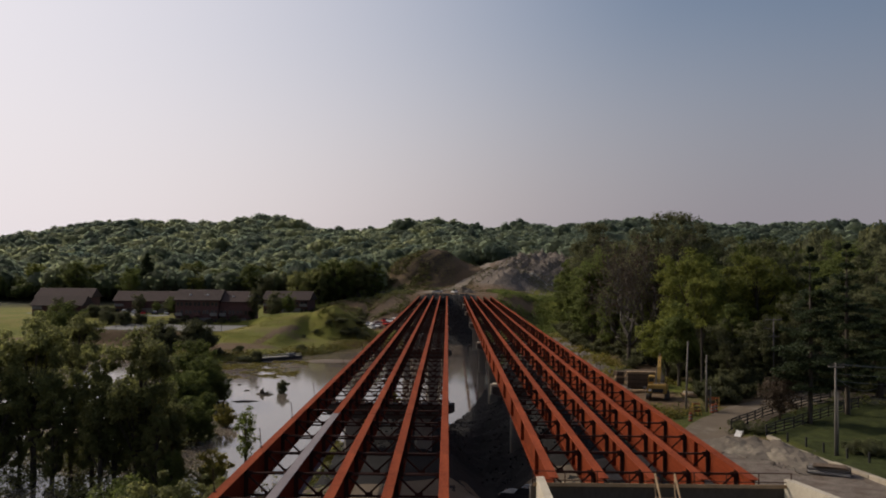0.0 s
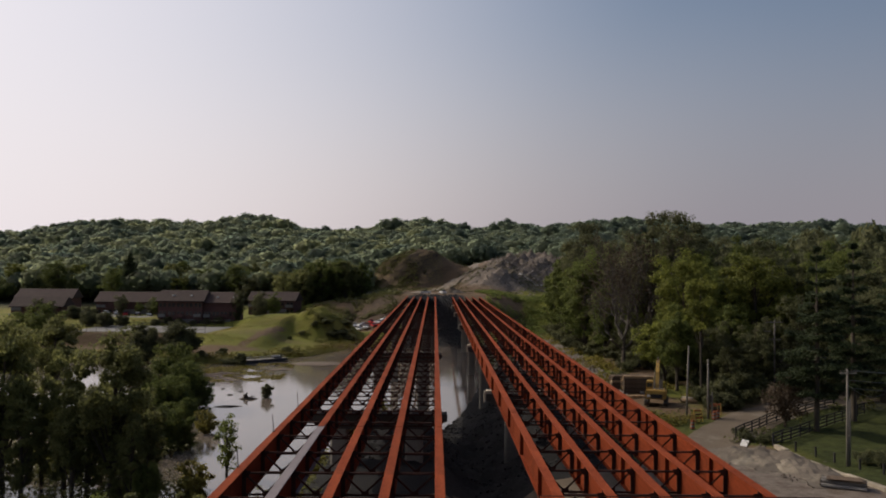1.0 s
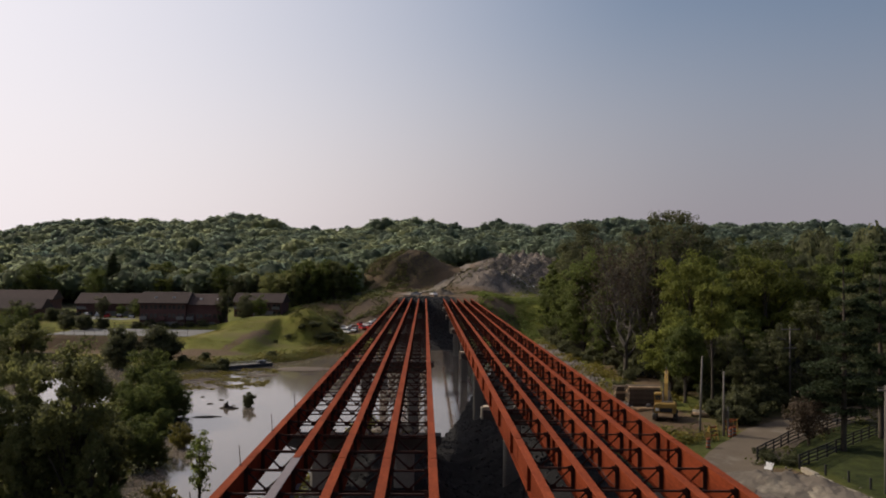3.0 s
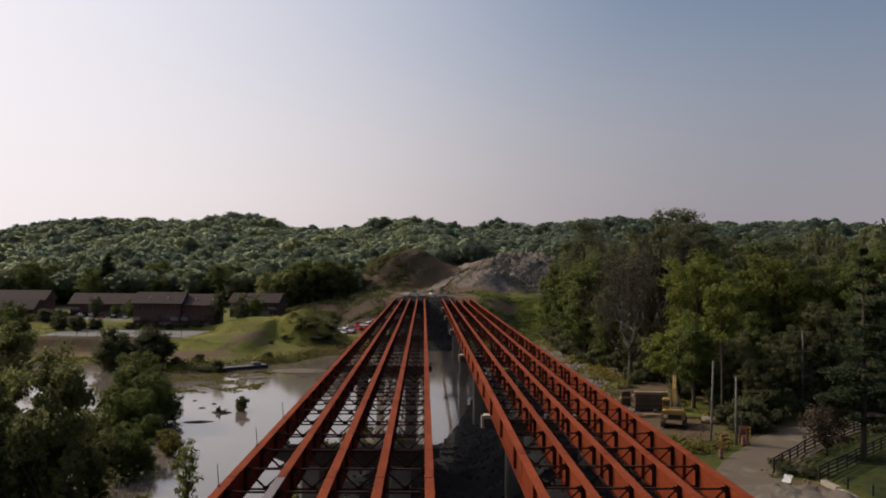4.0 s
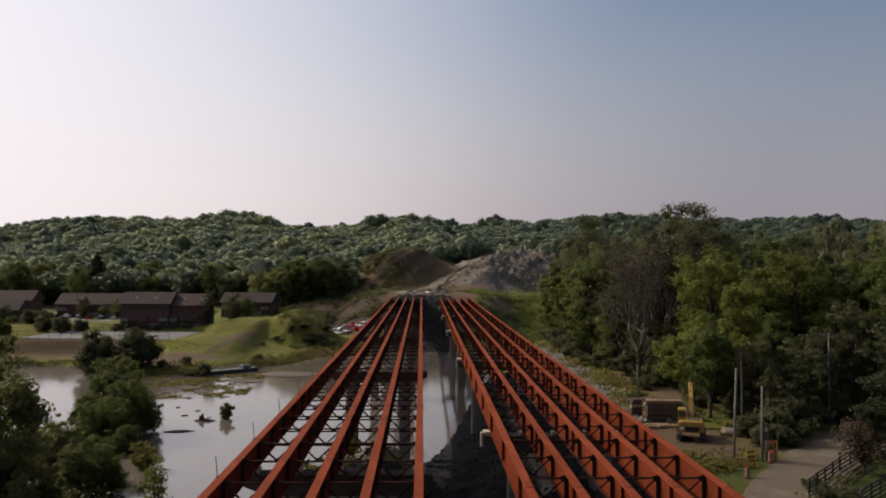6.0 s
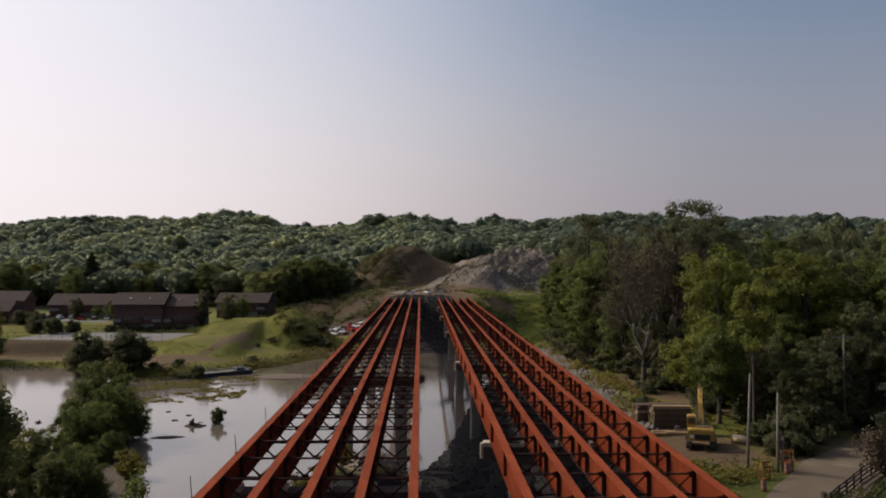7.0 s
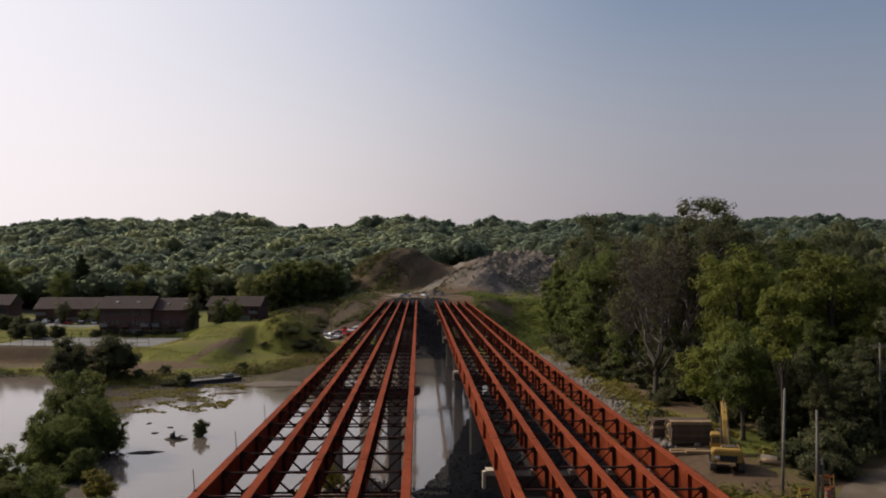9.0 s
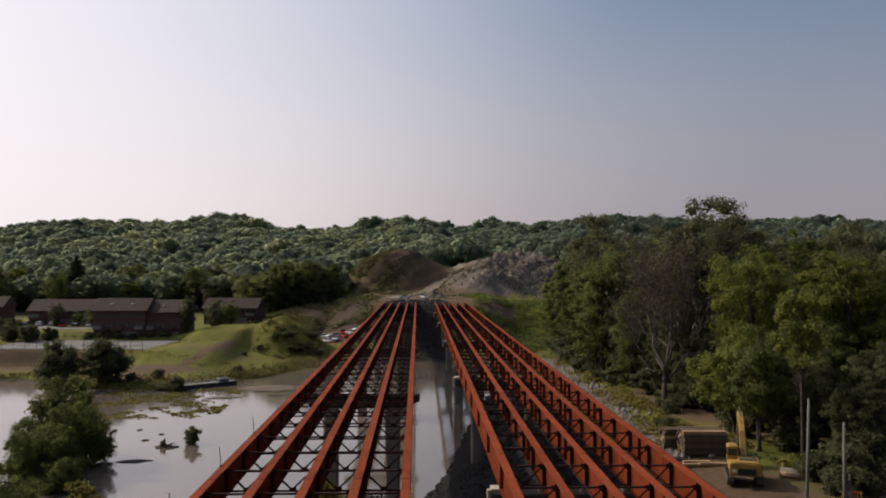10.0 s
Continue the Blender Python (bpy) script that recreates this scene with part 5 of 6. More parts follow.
def stones(name, count, place, size, material, label, seed):
    """Angular stones, joined."""
    rng = np.random.default_rng(seed)
    bm = B()
    bmesh.ops.create_icosphere(bm, subdivisions=1, radius=1)
    unit, tri = np.array([v.co[:] for v in bm.verts]), np.array([[v.index for v in f.verts] for f in bm.faces])
    bm.free()
    x, y = place(rng, count)
    z = np.maximum(land(x, y), WATER_Z - 0.4)
    vs, fs = [], []
    for q in range(len(x)):
        s = size * rng.uniform(0.5, 1.5)
        u = unit * (1 + rng.normal(0, 0.16, (len(unit), 1))) * np.array([1, rng.uniform(0.6, 1), rng.uniform(0.45, 0.8)]) * s
        rot = np.array(Euler(rng.uniform(0, 3, 3)).to_matrix())
        vs.append(u @ rot.T + np.array([x[q], y[q], z[q] + s * 0.15]))
        fs.append(tri + q * len(unit))
    return tagged(new(name, arrays_mesh(name, np.concatenate(vs), np.concatenate(fs), material)), label, "stones", kind="stuff")


def along_bank(rng, k):
    y = rng.uniform(119, 205, k)
    return 23.6 + 0.02 * (y - 110) + np.abs(rng.normal(0, 1.0, k)) * 1.5, y


def under_bridge(rng, k):
    y = rng.uniform(80, 200, k)
    x = rng.uniform(-11, 19, k)
    ok = (shore_distances(x, y)[0] > 0.3)
    return x[ok], y[ok]


def on_spoil(rng, k):
    x, y = rng.normal(48, 17, k), rng.normal(424, 17, k)
    ok = (x > 22 + 0.3 * (y - 410) + rng.normal(0, 3, k)) & (wave(x, y, 0.22, 4) > -0.55)
    return x[ok], y[ok]


stones("riprap", 4200, along_bank, 0.29, ROCK_PALE, "pale loose riprap stones along the bank", 71)
stones("pier_rubble", 900, lambda r, k: (r.uniform(-11, 0.5, k), r.uniform(103, 126, k)), 0.16, ROCK_PALE, "pale broken stone round the pier foot", 80)
stones("heap_stones", 1500, lambda r, k: (r.normal(31.3, 1.2, k), r.normal(79.5, 2.6, k)), 0.10, GRAVEL, "loose gravel stones scattered over the heap", 74)
stones("rubble_blocks", 900, on_spoil, 0.5, ROCK_PALE, "pale blocks of blasted rock in the spoil heap", 75)
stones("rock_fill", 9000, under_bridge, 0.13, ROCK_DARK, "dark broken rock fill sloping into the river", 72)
stones("far_fill", 1600, lambda r, k: (r.uniform(-9, 9, k), r.uniform(272, 340, k)), 0.34, ROCK_DARK, "dark broken rock fill below the far abutment", 76)
stones("spoil_rocks", 4200, on_spoil, 0.36, ROCK_PALE, "pale blasted rock on the spoil heap", 73)

# ---------------------------------------------------------------- site things
def excavator(x, y, turn):
    e = empty("excavator", "dusty yellow tracked excavator parked on bare ground with its boom raised", "excavator", "", pose(x, y, land_z(x, y) + 0.02, 0, 0, turn) @ Matrix.Scale(0.93, 4))
    for s in (-1, 1):
        bm = B()
        prof = [(-2.1, 0.45), (-1.8, 0.08), (1.8, 0.08), (2.1, 0.45), (1.95, 0.85), (1.6, 0.98), (-1.6, 0.98), (-1.95, 0.85)]
        a = [bm.verts.new((s * 1.25 - 0.3, u, z)) for u, z in prof]
        b = [bm.verts.new((s * 1.25 + 0.3, u, z)) for u, z in prof]
        for q in range(8):
            bm.faces.new((a[q], a[(q + 1) % 8], b[(q + 1) % 8], b[q]))
        bm.faces.new(a)
        bm.faces.new(b)
        bmesh.ops.bevel(bm, geom=bm.edges[:], offset=0.05, segments=1, affect="EDGES")
        tr = part("track", bm, TRACK, e, "muddy steel track")
        shoe = edge_mesh("shoe", (0.64, 0.1, 0.05), TRACK)
        for q in range(13):
            part("shoe", shoe, None, tr).location = (s * 1.25, -1.75 + q * 0.29, 1.0)
            if q in (0, 12):
                part("shoe", shoe, None, tr).location = (s * 1.25, -2.02 if q == 0 else 2.02, 0.62)
    part("turntable", tube(B(), [(0, 0, 0.8), (0, 0, 1.22)], [0.75, 0.75], 16), TRACK, e)
    bm = B()
    prism(bm, [(-1.3, 1.2), (1.3, 1.2), (1.38, 1.35), (1.38, 1.85), (1.2, 2.0), (-1.3, 2.0)], -1.9, 1.6)
    bmesh.ops.bevel(bm, geom=bm.edges[:], offset=0.05, segments=2, affect="EDGES")
    part("body", bm, YELLOW, e)
    bm = B()
    prism(bm, [(-1.35, 1.1), (1.35, 1.1), (1.35, 2.15), (1.1, 2.3), (-1.1, 2.3), (-1.35, 2.15)], -2.7, -1.85)
    bmesh.ops.bevel(bm, geom=bm.edges[:], offset=0.10, segments=3, affect="EDGES")
    part("counterweight", bm, YELLOW, e)
    bm = B()
    box(bm, (0.1, -2.72, 1.5), (1.5, 0.05, 0.55), None, 0.02)
    part("grille", bm, RUBBER, e, "black engine grille")
    bm = B()
    box(bm, (-0.95, -2.72, 1.55), (0.4, 0.04, 0.3), None, 0.01)
    part("plate", bm, WHITE, e, "pale rear plate")
    bm = B()
    box(bm, (0.25, -1.2, 2.33), (1.5, 0.9, 0.07), None, 0.02)
    part("hatch", bm, TRACK, e, "dark engine hatch")
    part("handrail", tube(B(), [(1.2, -1.8, 2.1), (1.2, -1.8, 2.75), (1.2, -0.4, 2.75), (1.2, -0.4, 2.1)], [0.03] * 4, 6), TRACK, e)
    bm = B()
    box(bm, (0.35, -1.0, 2.14), (1.7, 1.5, 0.3), None, 0.05)
    part("engine_cover", bm, YELLOW, e)
    part("exhaust", tube(B(), [(0.8, -0.9, 2.2), (0.8, -0.9, 2.75), (0.8, -1.05, 2.85)], [0.06, 0.06, 0.06], 8), TRACK, e)
    bm = B()
    prism(bm, [(-1.38, 1.9), (-0.45, 1.9), (-0.45, 3.05), (-0.55, 3.15), (-1.28, 3.15), (-1.38, 3.05)], 0.0, 1.65)
    bmesh.ops.bevel(bm, geom=bm.edges[:], offset=0.04, segments=2, affect="EDGES")
    cab = part("cab", bm, YELLOW, e)
    for c, sz in (((-0.915, 1.66, 2.55), (0.74, 0.02, 0.85)), ((-0.915, -0.01, 2.62), (0.74, 0.02, 0.6)), ((-1.385, 0.8, 2.6), (0.02, 1.3, 0.75)), ((-0.445, 0.8, 2.6), (0.02, 1.3, 0.75))):
        bm = B()
        box(bm, c, sz)
        part("window", bm, GLASS, cab, "dark glass")
    boom = B()
    line = [(1.0, 1.75), (2.2, 3.9), (3.6, 5.0), (5.3, 5.35)]
    wid = [0.32, 0.42, 0.36, 0.22]
    up, dn = [], []
    for (u, z), w in zip(line, wid):
        up.append((u - w * 0.6, z + w * 0.8))
        dn.append((u + w * 0.6, z - w * 0.8))
    out = up + dn[::-1]
    a = [boom.verts.new((0.05 - 0.22, u, z)) for u, z in out]
    b = [boom.verts.new((0.05 + 0.22, u, z)) for u, z in out]
    k = len(out)
    for q in range(k):
        boom.faces.new((a[q], a[(q + 1) % k], b[(q + 1) % k], b[q]))
    for q in range(3):
        boom.faces.new((a[q], a[q + 1], a[k - 2 - q], a[k - 1 - q]))
        boom.faces.new((b[q], b[q + 1], b[k - 2 - q], b[k - 1 - q]))
    part("boom", boom, YELLOW, e)
    bm = B()
    prism(bm, [(4.9, 5.75), (5.5, 5.6), (6.3, 2.6), (6.05, 2.5)], -0.12, 0.22)
    bmesh.ops.transform(bm, matrix=Matrix(((0, 1, 0, 0), (1, 0, 0, 0), (0, 0, 1, 0), (0, 0, 0, 1))), verts=bm.verts)
    part("stick", bm, YELLOW, e)
    for s in (-0.32, 0.42):
        part("cylinder", tube(B(), [(s, 1.55, 1.7), (s, 2.5, 3.0), (s, 3.2, 4.25)], [0.085, 0.085, 0.05], 8), TRACK, e, "hydraulic ram")
    part("cylinder", tube(B(), [(0.05, 2.7, 4.75), (0.05, 4.9, 6.0)], [0.09, 0.06], 8), TRACK, e, "hydraulic ram")
    bm = B()
    prism(bm, [(5.6, 2.7), (6.4, 2.6), (6.7, 1.9), (6.2, 1.2), (5.4, 1.3), (5.2, 2.0)], -0.55, 0.65)
    bmesh.ops.transform(bm, matrix=Matrix(((0, 1, 0, 0), (1, 0, 0, 0), (0, 0, 1, 0), (0, 0, 0, 1))), verts=bm.verts)
    bk = part("bucket", bm, TRACK, e, "worn steel bucket")
    for q in range(5):
        bm = B()
        box(bm, (-0.48 + q * 0.26, 5.35, 1.18), (0.1, 0.16, 0.28), None, 0.02)
        part("tooth", bm, TRACK, bk)


excavator(28.0, 110.4, -17)


def timber_stack(x, y, layers, rows, beam, turn):
    s = empty("timber_stack", "stack of squared brown timbers on bearers on the ground", "timber stack", "", pose(x, y, land_z(x, y), 0, 0, turn))
    r = random.Random(3)
    me = edge_mesh("timber", (beam, 0.34, 0.3), TIMBER_GREY, 0.02)
    me2 = edge_mesh("timber", (beam, 0.34, 0.3), TIMBER, 0.02)
    for yy in (0.3, rows * 0.36 - 0.3):
        bm = B()
        box(bm, (0, yy, 0.1), (beam * 0.94, 0.25, 0.2), None, 0.02)
        part("bearer", bm, TIMBER_GREY, s)
    for q in range(layers):
        for w in range(rows):
            part("timber", me2 if r.random() < 0.08 else me, None, s).location = (r.uniform(-0.14, 0.14), w * 0.36 + 0.18, 0.36 + q * 0.315)
    return s


timber_stack(28.0, 119.6, 7, 7, 4.1, -3)
timber_stack(26.7, 122.5, 6, 4, 3.6, 4)
for x, y, t in ((26.0, 116.6, 8), (27.6, 116.2, -6), (26.4, 117.4, 2)):
    bm = B()
    box(bm, (0, 0, 0.15), (2.6, 0.35, 0.3), None, 0.02)
    single("timber_baulk", bm, TIMBER, "loose squared timber lying on the ground", "timber", "loose timbers", m=pose(x, y, land_z(x, y) + 0.02, 0, 0, t))
bm = tube(B(), [(-1.1, 0, 0.24), (0, 0, 0.25), (1.1, 0, 0.22)], [0.24, 0.25, 0.22], 12)
single("log", bm, TIMBER, "pale felled log lying on the ground", "log", smooth=True, m=pose(32.3, 110.6, land_z(32.3, 110.6), 0, 0, -28))


def utility_pole(x, y, top, arms=(), lean=(0, 0), stub=0.0, label="bare grey wooden utility pole"):
    z = land_z(x, y)
    p = empty("utility_pole", label, "utility pole", "poles by the road", pose(x, y, z))
    h = top - z
    part("mast", tube(B(), [(0, 0, -0.5), (lean[0] * 0.5, lean[1] * 0.5, h * 0.5), (lean[0], lean[1], h)], [0.125, 0.11, 0.085], 10), POLE_WOOD, p, smooth=True)
    if stub:
        part("stub_mast", tube(B(), [(0.24, 0.05, -0.5), (0.24, 0.05, stub)], [0.085, 0.08], 8), POLE_WOOD, p, smooth=True)
    for d, w in arms:
        bm = B()
        box(bm, (lean[0], lean[1] - 0.16, h - d), (w, 0.1, 0.12), None, 0.01)
        arm = part("crossarm", bm, POLE_WOOD, p)
        for q in (-0.46, -0.2, 0.2, 0.46):
            part("insulator", tube(B(), [(q * w, lean[1] - 0.16, h - d + 0.06), (q * w, lean[1] - 0.16, h - d + 0.22), (q * w, lean[1] - 0.16, h - d + 0.3)], [0.025, 0.05, 0.03], 8), TRACK, arm)
    return p


utility_pole(36.9, 79.2, 16.4, arms=((0.35, 1.5),), stub=6.0, label="grey wooden utility pole with a crossarm and a stub beside it")
utility_pole(29.1, 101.4, 16.4, lean=(0.28, 0.1))
utility_pole(31.1, 99.8, 15.0)
utility_pole(31.7, 100.2, 11.2, label="thin short grey wooden pole")
utility_pole(46, 117.5, 18.5, arms=((0.25, 2.4), (2.6, 1.6)), label="wooden utility pole with two crossarms at the wood's edge")
utility_pole(45.3, 119.5, 17.1, arms=((0.25, 2.0),), label="wooden utility pole with one crossarm in the wood")


def cable(a, b, sag, r=0.02):
    pts = []
    for q in range(17):
        u = q / 16
        v = Vector(a).lerp(Vector(b), u)
        v.z -= sag * 4 * u * (1 - u)
        pts.append(v)
    return tube(B(), pts, [r] * 17, 5)


line = empty("overhead_line", "sagging grey overhead wires between the utility poles", "overhead line")
for q, (dz, dx) in enumerate(((0.0, -0.5), (0.0, 0.5), (-0.9, 0.15), (-1.6, 0.15))):
    part("wire", cable((36.9 + dx, 79.1, 16.3 + dz), (74 + dx, 84, 17.2 + dz), 1.1, 0.022), WIRE, line)
part("wire", cable((36.9, 79.1, 15.0), (50.5, 98, 11.5), 0.7, 0.02), WIRE, line)


def board_fence(pts, name_label):
    f = empty("board_fence", name_label, "fence", "board fences by the yard", pose(pts[0][0], pts[0][1], 0))
    inv = Vector((-pts[0][0], -pts[0][1], 0))
    posts = []
    for a, b in zip(pts, pts[1:]):
        a, b = Vector(a), Vector(b)
        k = max(1, round((b - a).length / 2.4))
        posts += [a.lerp(b, q / k) for q in range(k)]
    posts.append(Vector(pts[-1]))
    tops = []
    for q in posts:
        z = land_z(q.x, q.y)
        bm = B()
        box(bm, Vector((q.x, q.y, z + 0.55)) + inv, (0.13, 0.13, 1.5), None, 0.01)
        part("post", bm, FENCE_BLACK, f)
        tops.append(Vector((q.x, q.y, z)) + inv)
    for a, b in zip(tops, tops[1:]):
        d = b - a
        turn = d.to_track_quat("X", "Z").to_matrix()
        for h in (0.3, 0.66, 1.02, 1.26)[:3] + (1.3,):
            bm = B()
            box(bm, (a + b) / 2 + Vector((0, 0, h - 0.1)), (d.length, 0.03, 0.14), turn)
            part("board", bm, FENCE_BLACK, f)


board_fence([(30.6, 89.6), (36.4, 96.2), (42.0, 101.8), (50, 109)], "black board fence along the road")
board_fence([(33.1, 86.4), (36.2, 89.5), (42.9, 95.9), (51, 103.5)], "black board fence across the grass yard")
for x, y in ((34.4, 84.2), (35.4, 82.2), (36.3, 80.4), (37.4, 78.0), (38.4, 75.9)):
    bm = B()
    box(bm, (0, 0, 0.45), (0.16, 0.16, 1.0), None, 0.02)
    single("bollard_post", bm, FENCE_BLACK, "short dark wooden post in the grass", "post", "short posts", m=pose(x, y, land_z(x, y)))


def barrel(x, y):
    b = empty("traffic_barrel", "orange and white traffic barrel beside the road", "traffic barrel", "traffic barrels", pose(x, y, land_z(x, y)))
    part("base", tube(B(), [(0, 0, 0), (0, 0, 0.08)], [0.27, 0.25], 14), RUBBER, b)
    rad = [0.225, 0.215, 0.205, 0.195, 0.185, 0.175]
    for q in range(5):
        part("band", tube(B(), [(0, 0, 0.08 + q * 0.18), (0, 0, 0.26 + q * 0.18)], [rad[q], rad[q + 1]], 14), (ORANGE, SIDING)[q % 2], b, ("orange band", "white band")[q % 2])
    part("handle", tube(B(), [(-0.12, 0, 0.98), (-0.1, 0, 1.08), (0.1, 0, 1.08), (0.12, 0, 0.98)], [0.025] * 4, 6), ORANGE, b)


for x, y in ((31.6, 99.2), (32.2, 99.7), (27.7, 94.6)):
    barrel(x, y)


def tripod_sign(x, y, size, tint, label, turn, tilt=8):
    s = empty("road_sign", label, "road sign", "", pose(x, y, land_z(x, y), 0, 0, turn))
    bm = B()
    box(bm, (0, 0, 0.75), (size, 0.02, size), Euler((radians(-tilt), 0, 0)).to_matrix(), 0.004)
    part("panel", bm, tint, s)
    for q in (-0.4, 0.4):
        part("leg", tube(B(), [(q * 1.1, -0.15, 0), (q * 0.6, 0.03, 1.2)], [0.025, 0.02], 6), TRACK, s)
    part("leg", tube(B(), [(0, 0.7, 0), (0, 0.05, 1.1)], [0.025, 0.02], 6), TRACK, s)


tripod_sign(29.6, 84.6, 0.72, WHITE, "plain white board sign on legs at the road edge", -48, 42)
tripod_sign(28.6, 97.4, 0.6, YELLOW, "yellow warning sign on a tripod beside the road", -25)


def barricade(x, y, turn):
    """A folding frame of two slanted striped boards on splayed legs."""
    b = empty("barricade", "orange and yellow folding barricade beside the pole", "barricade", "folding barricades", pose(x, y, land_z(x, y), 0, 0, turn))
    for s in (-0.55, 0.55):
        part("leg", tube(B(), [(s, -0.3, 0), (s * 0.92, 0, 1.5)], [0.04, 0.035], 4), YELLOW, b)
        part("leg", tube(B(), [(s, 0.3, 0), (s * 0.92, 0, 1.5)], [0.04, 0.035], 4), YELLOW, b)
    for q, z in enumerate((0.55, 0.95, 1.35)):
        bm = B()
        box(bm, (0, -0.3 + 0.2 * z, z), (1.0, 0.03, 0.16), None, 0.005)
        part("board", bm, (ORANGE, TIMBER_GREY, ORANGE)[q], b, ("orange board", "grey board", "orange board")[q])


barricade(29.4, 98.3, 25)
barricade(31.9, 100.6, -20)
barricade(32.6, 101.4, -35)
panel_sign = empty("road_sign", "grey backed road sign on a steel post beside the pole", "road sign", "", pose(31.3, 100.0, land_z(31.3, 100.0), 0, 0, -20))
part("post", tube(B(), [(0, 0, -0.3), (0, 0, 3.0)], [0.04, 0.04], 6), TRACK, panel_sign)
bm = B()
box(bm, (0, -0.05, 2.3), (0.6, 0.02, 0.8), None, 0.004)
part("panel", bm, TRACK, panel_sign, "bare grey metal panel")
barrier = empty("concrete_barrier", "pale concrete barrier block lying on bare ground", "barrier", "", pose(32.3, 111.4, land_z(32.3, 111.4), 0, 0, 52) @ Matrix.Scale(0.8, 4))
part("block", prism(B(), [(-0.3, 0), (0.3, 0), (0.26, 0.2), (0.12, 0.42), (0.1, 0.8), (-0.1, 0.8), (-0.12, 0.42), (-0.26, 0.2)], -0.9, 0.9), CREAM, barrier)


def heap(name, x, y, rx, ry, h, turn, material, label, seed):
    bm = B()
    bmesh.ops.create_grid(bm, x_segments=64, y_segments=48, size=1)
    for v in bm.verts:
        q = 1 - min(1, math.hypot(v.co.x, v.co.y)) ** 1.3
        e = noise.noise(Vector((v.co.x * 2.2, v.co.y * 2.2, seed))) + 0.5 * noise.noise(Vector((v.co.x * 6, v.co.y * 6, seed)))
        v.co.z = (q * (1 + 0.55 * e) + (0.14 * noise.noise(Vector((v.co.x * 13, v.co.y * 13, seed))) + 0.10 * noise.noise(Vector((v.co.x * 29, v.co.y * 29, seed)))) * min(1, q * 3)) * h - 0.06
        v.co.x *= rx
        v.co.y *= ry
    return single(name, bm, material, label, "heap", smooth=True, m=pose(x, y, land_z(x, y), 0, 0, turn))


heap("gravel_mound", 31.7, 78.4, 6.6, 2.6, 1.15, -77, GRAVEL, "long heap of pale grey gravel at the yard edge", 1.0)
heap("gravel_mound", 29.3, 81.2, 5.4, 3.4, 1.05, -60, GRAVEL, "low spread heap of grey gravel", 4.0)
heap("dirt_heap", 7.0, 362, 6.5, 5, 2.2, 10, ROADTOP, "brown dirt heap near the far abutment", 6.0)


def low_wall(pts, label):
    """A low pale concrete coping wall along a line, with open joints."""
    w = empty("retaining_wall", label, "wall", "", pose(pts[0][0], pts[0][1], 0))
    inv = Vector((-pts[0][0], -pts[0][1], 0))
    for (x0, y0), (x1, y1) in zip(pts, pts[1:]):
        k = max(1, round(math.hypot(x1 - x0, y1 - y0) / 2.6))
        for q in range(k):
            a, b = Vector((x0 + (x1 - x0) * q / k, y0 + (y1 - y0) * q / k, 0)), Vector((x0 + (x1 - x0) * (q + 1) / k, y0 + (y1 - y0) * (q + 1) / k, 0))
            c, d = (a + b) / 2, b - a
            bm = B()
            box(bm, c + inv + Vector((0, 0, land_z(c.x, c.y) - 0.04 + 0.07 * math.sin(c.y * 2.1))), (d.length - 0.05, 0.5, 0.75), d.to_track_quat("X", "Z").to_matrix(), 0.04)
            part("coping_block", bm, COPING, w)


low_wall([(33.1, 85.7), (33.4, 81), (34.7, 75), (36.2, 68), (38, 61)], "low pale concrete wall between gravel yard and grass")
pipes = empty("pipe_stack", "stack of grey steel pipes and boards on the gravel", "pipe stack", "", pose(32.9, 71.8, land_z(32.9, 71.8), 0, 0, 60))
for q, (u, z) in enumerate(((-0.8, 0.16), (-0.45, 0.16), (-0.1, 0.16), (0.25, 0.16), (-0.62, 0.46), (-0.27, 0.46), (0.08, 0.46))):
    part("pipe", tube(B(), [(u, -1.7 + 0.1 * (q % 3), z), (u, 1.6 + 0.12 * (q % 2), z)], [0.165, 0.165], 10), (SIDING, TRACK)[q % 2], pipes)
for q in range(3):
    bm = B()
    box(bm, (-0.3, -0.2, 0.66 + q * 0.05), (1.3, 2.9 - 0.3 * q, 0.045), Euler((0, 0, 0.08 * q)).to_matrix())
    part("board", bm, TIMBER_GREY, pipes)


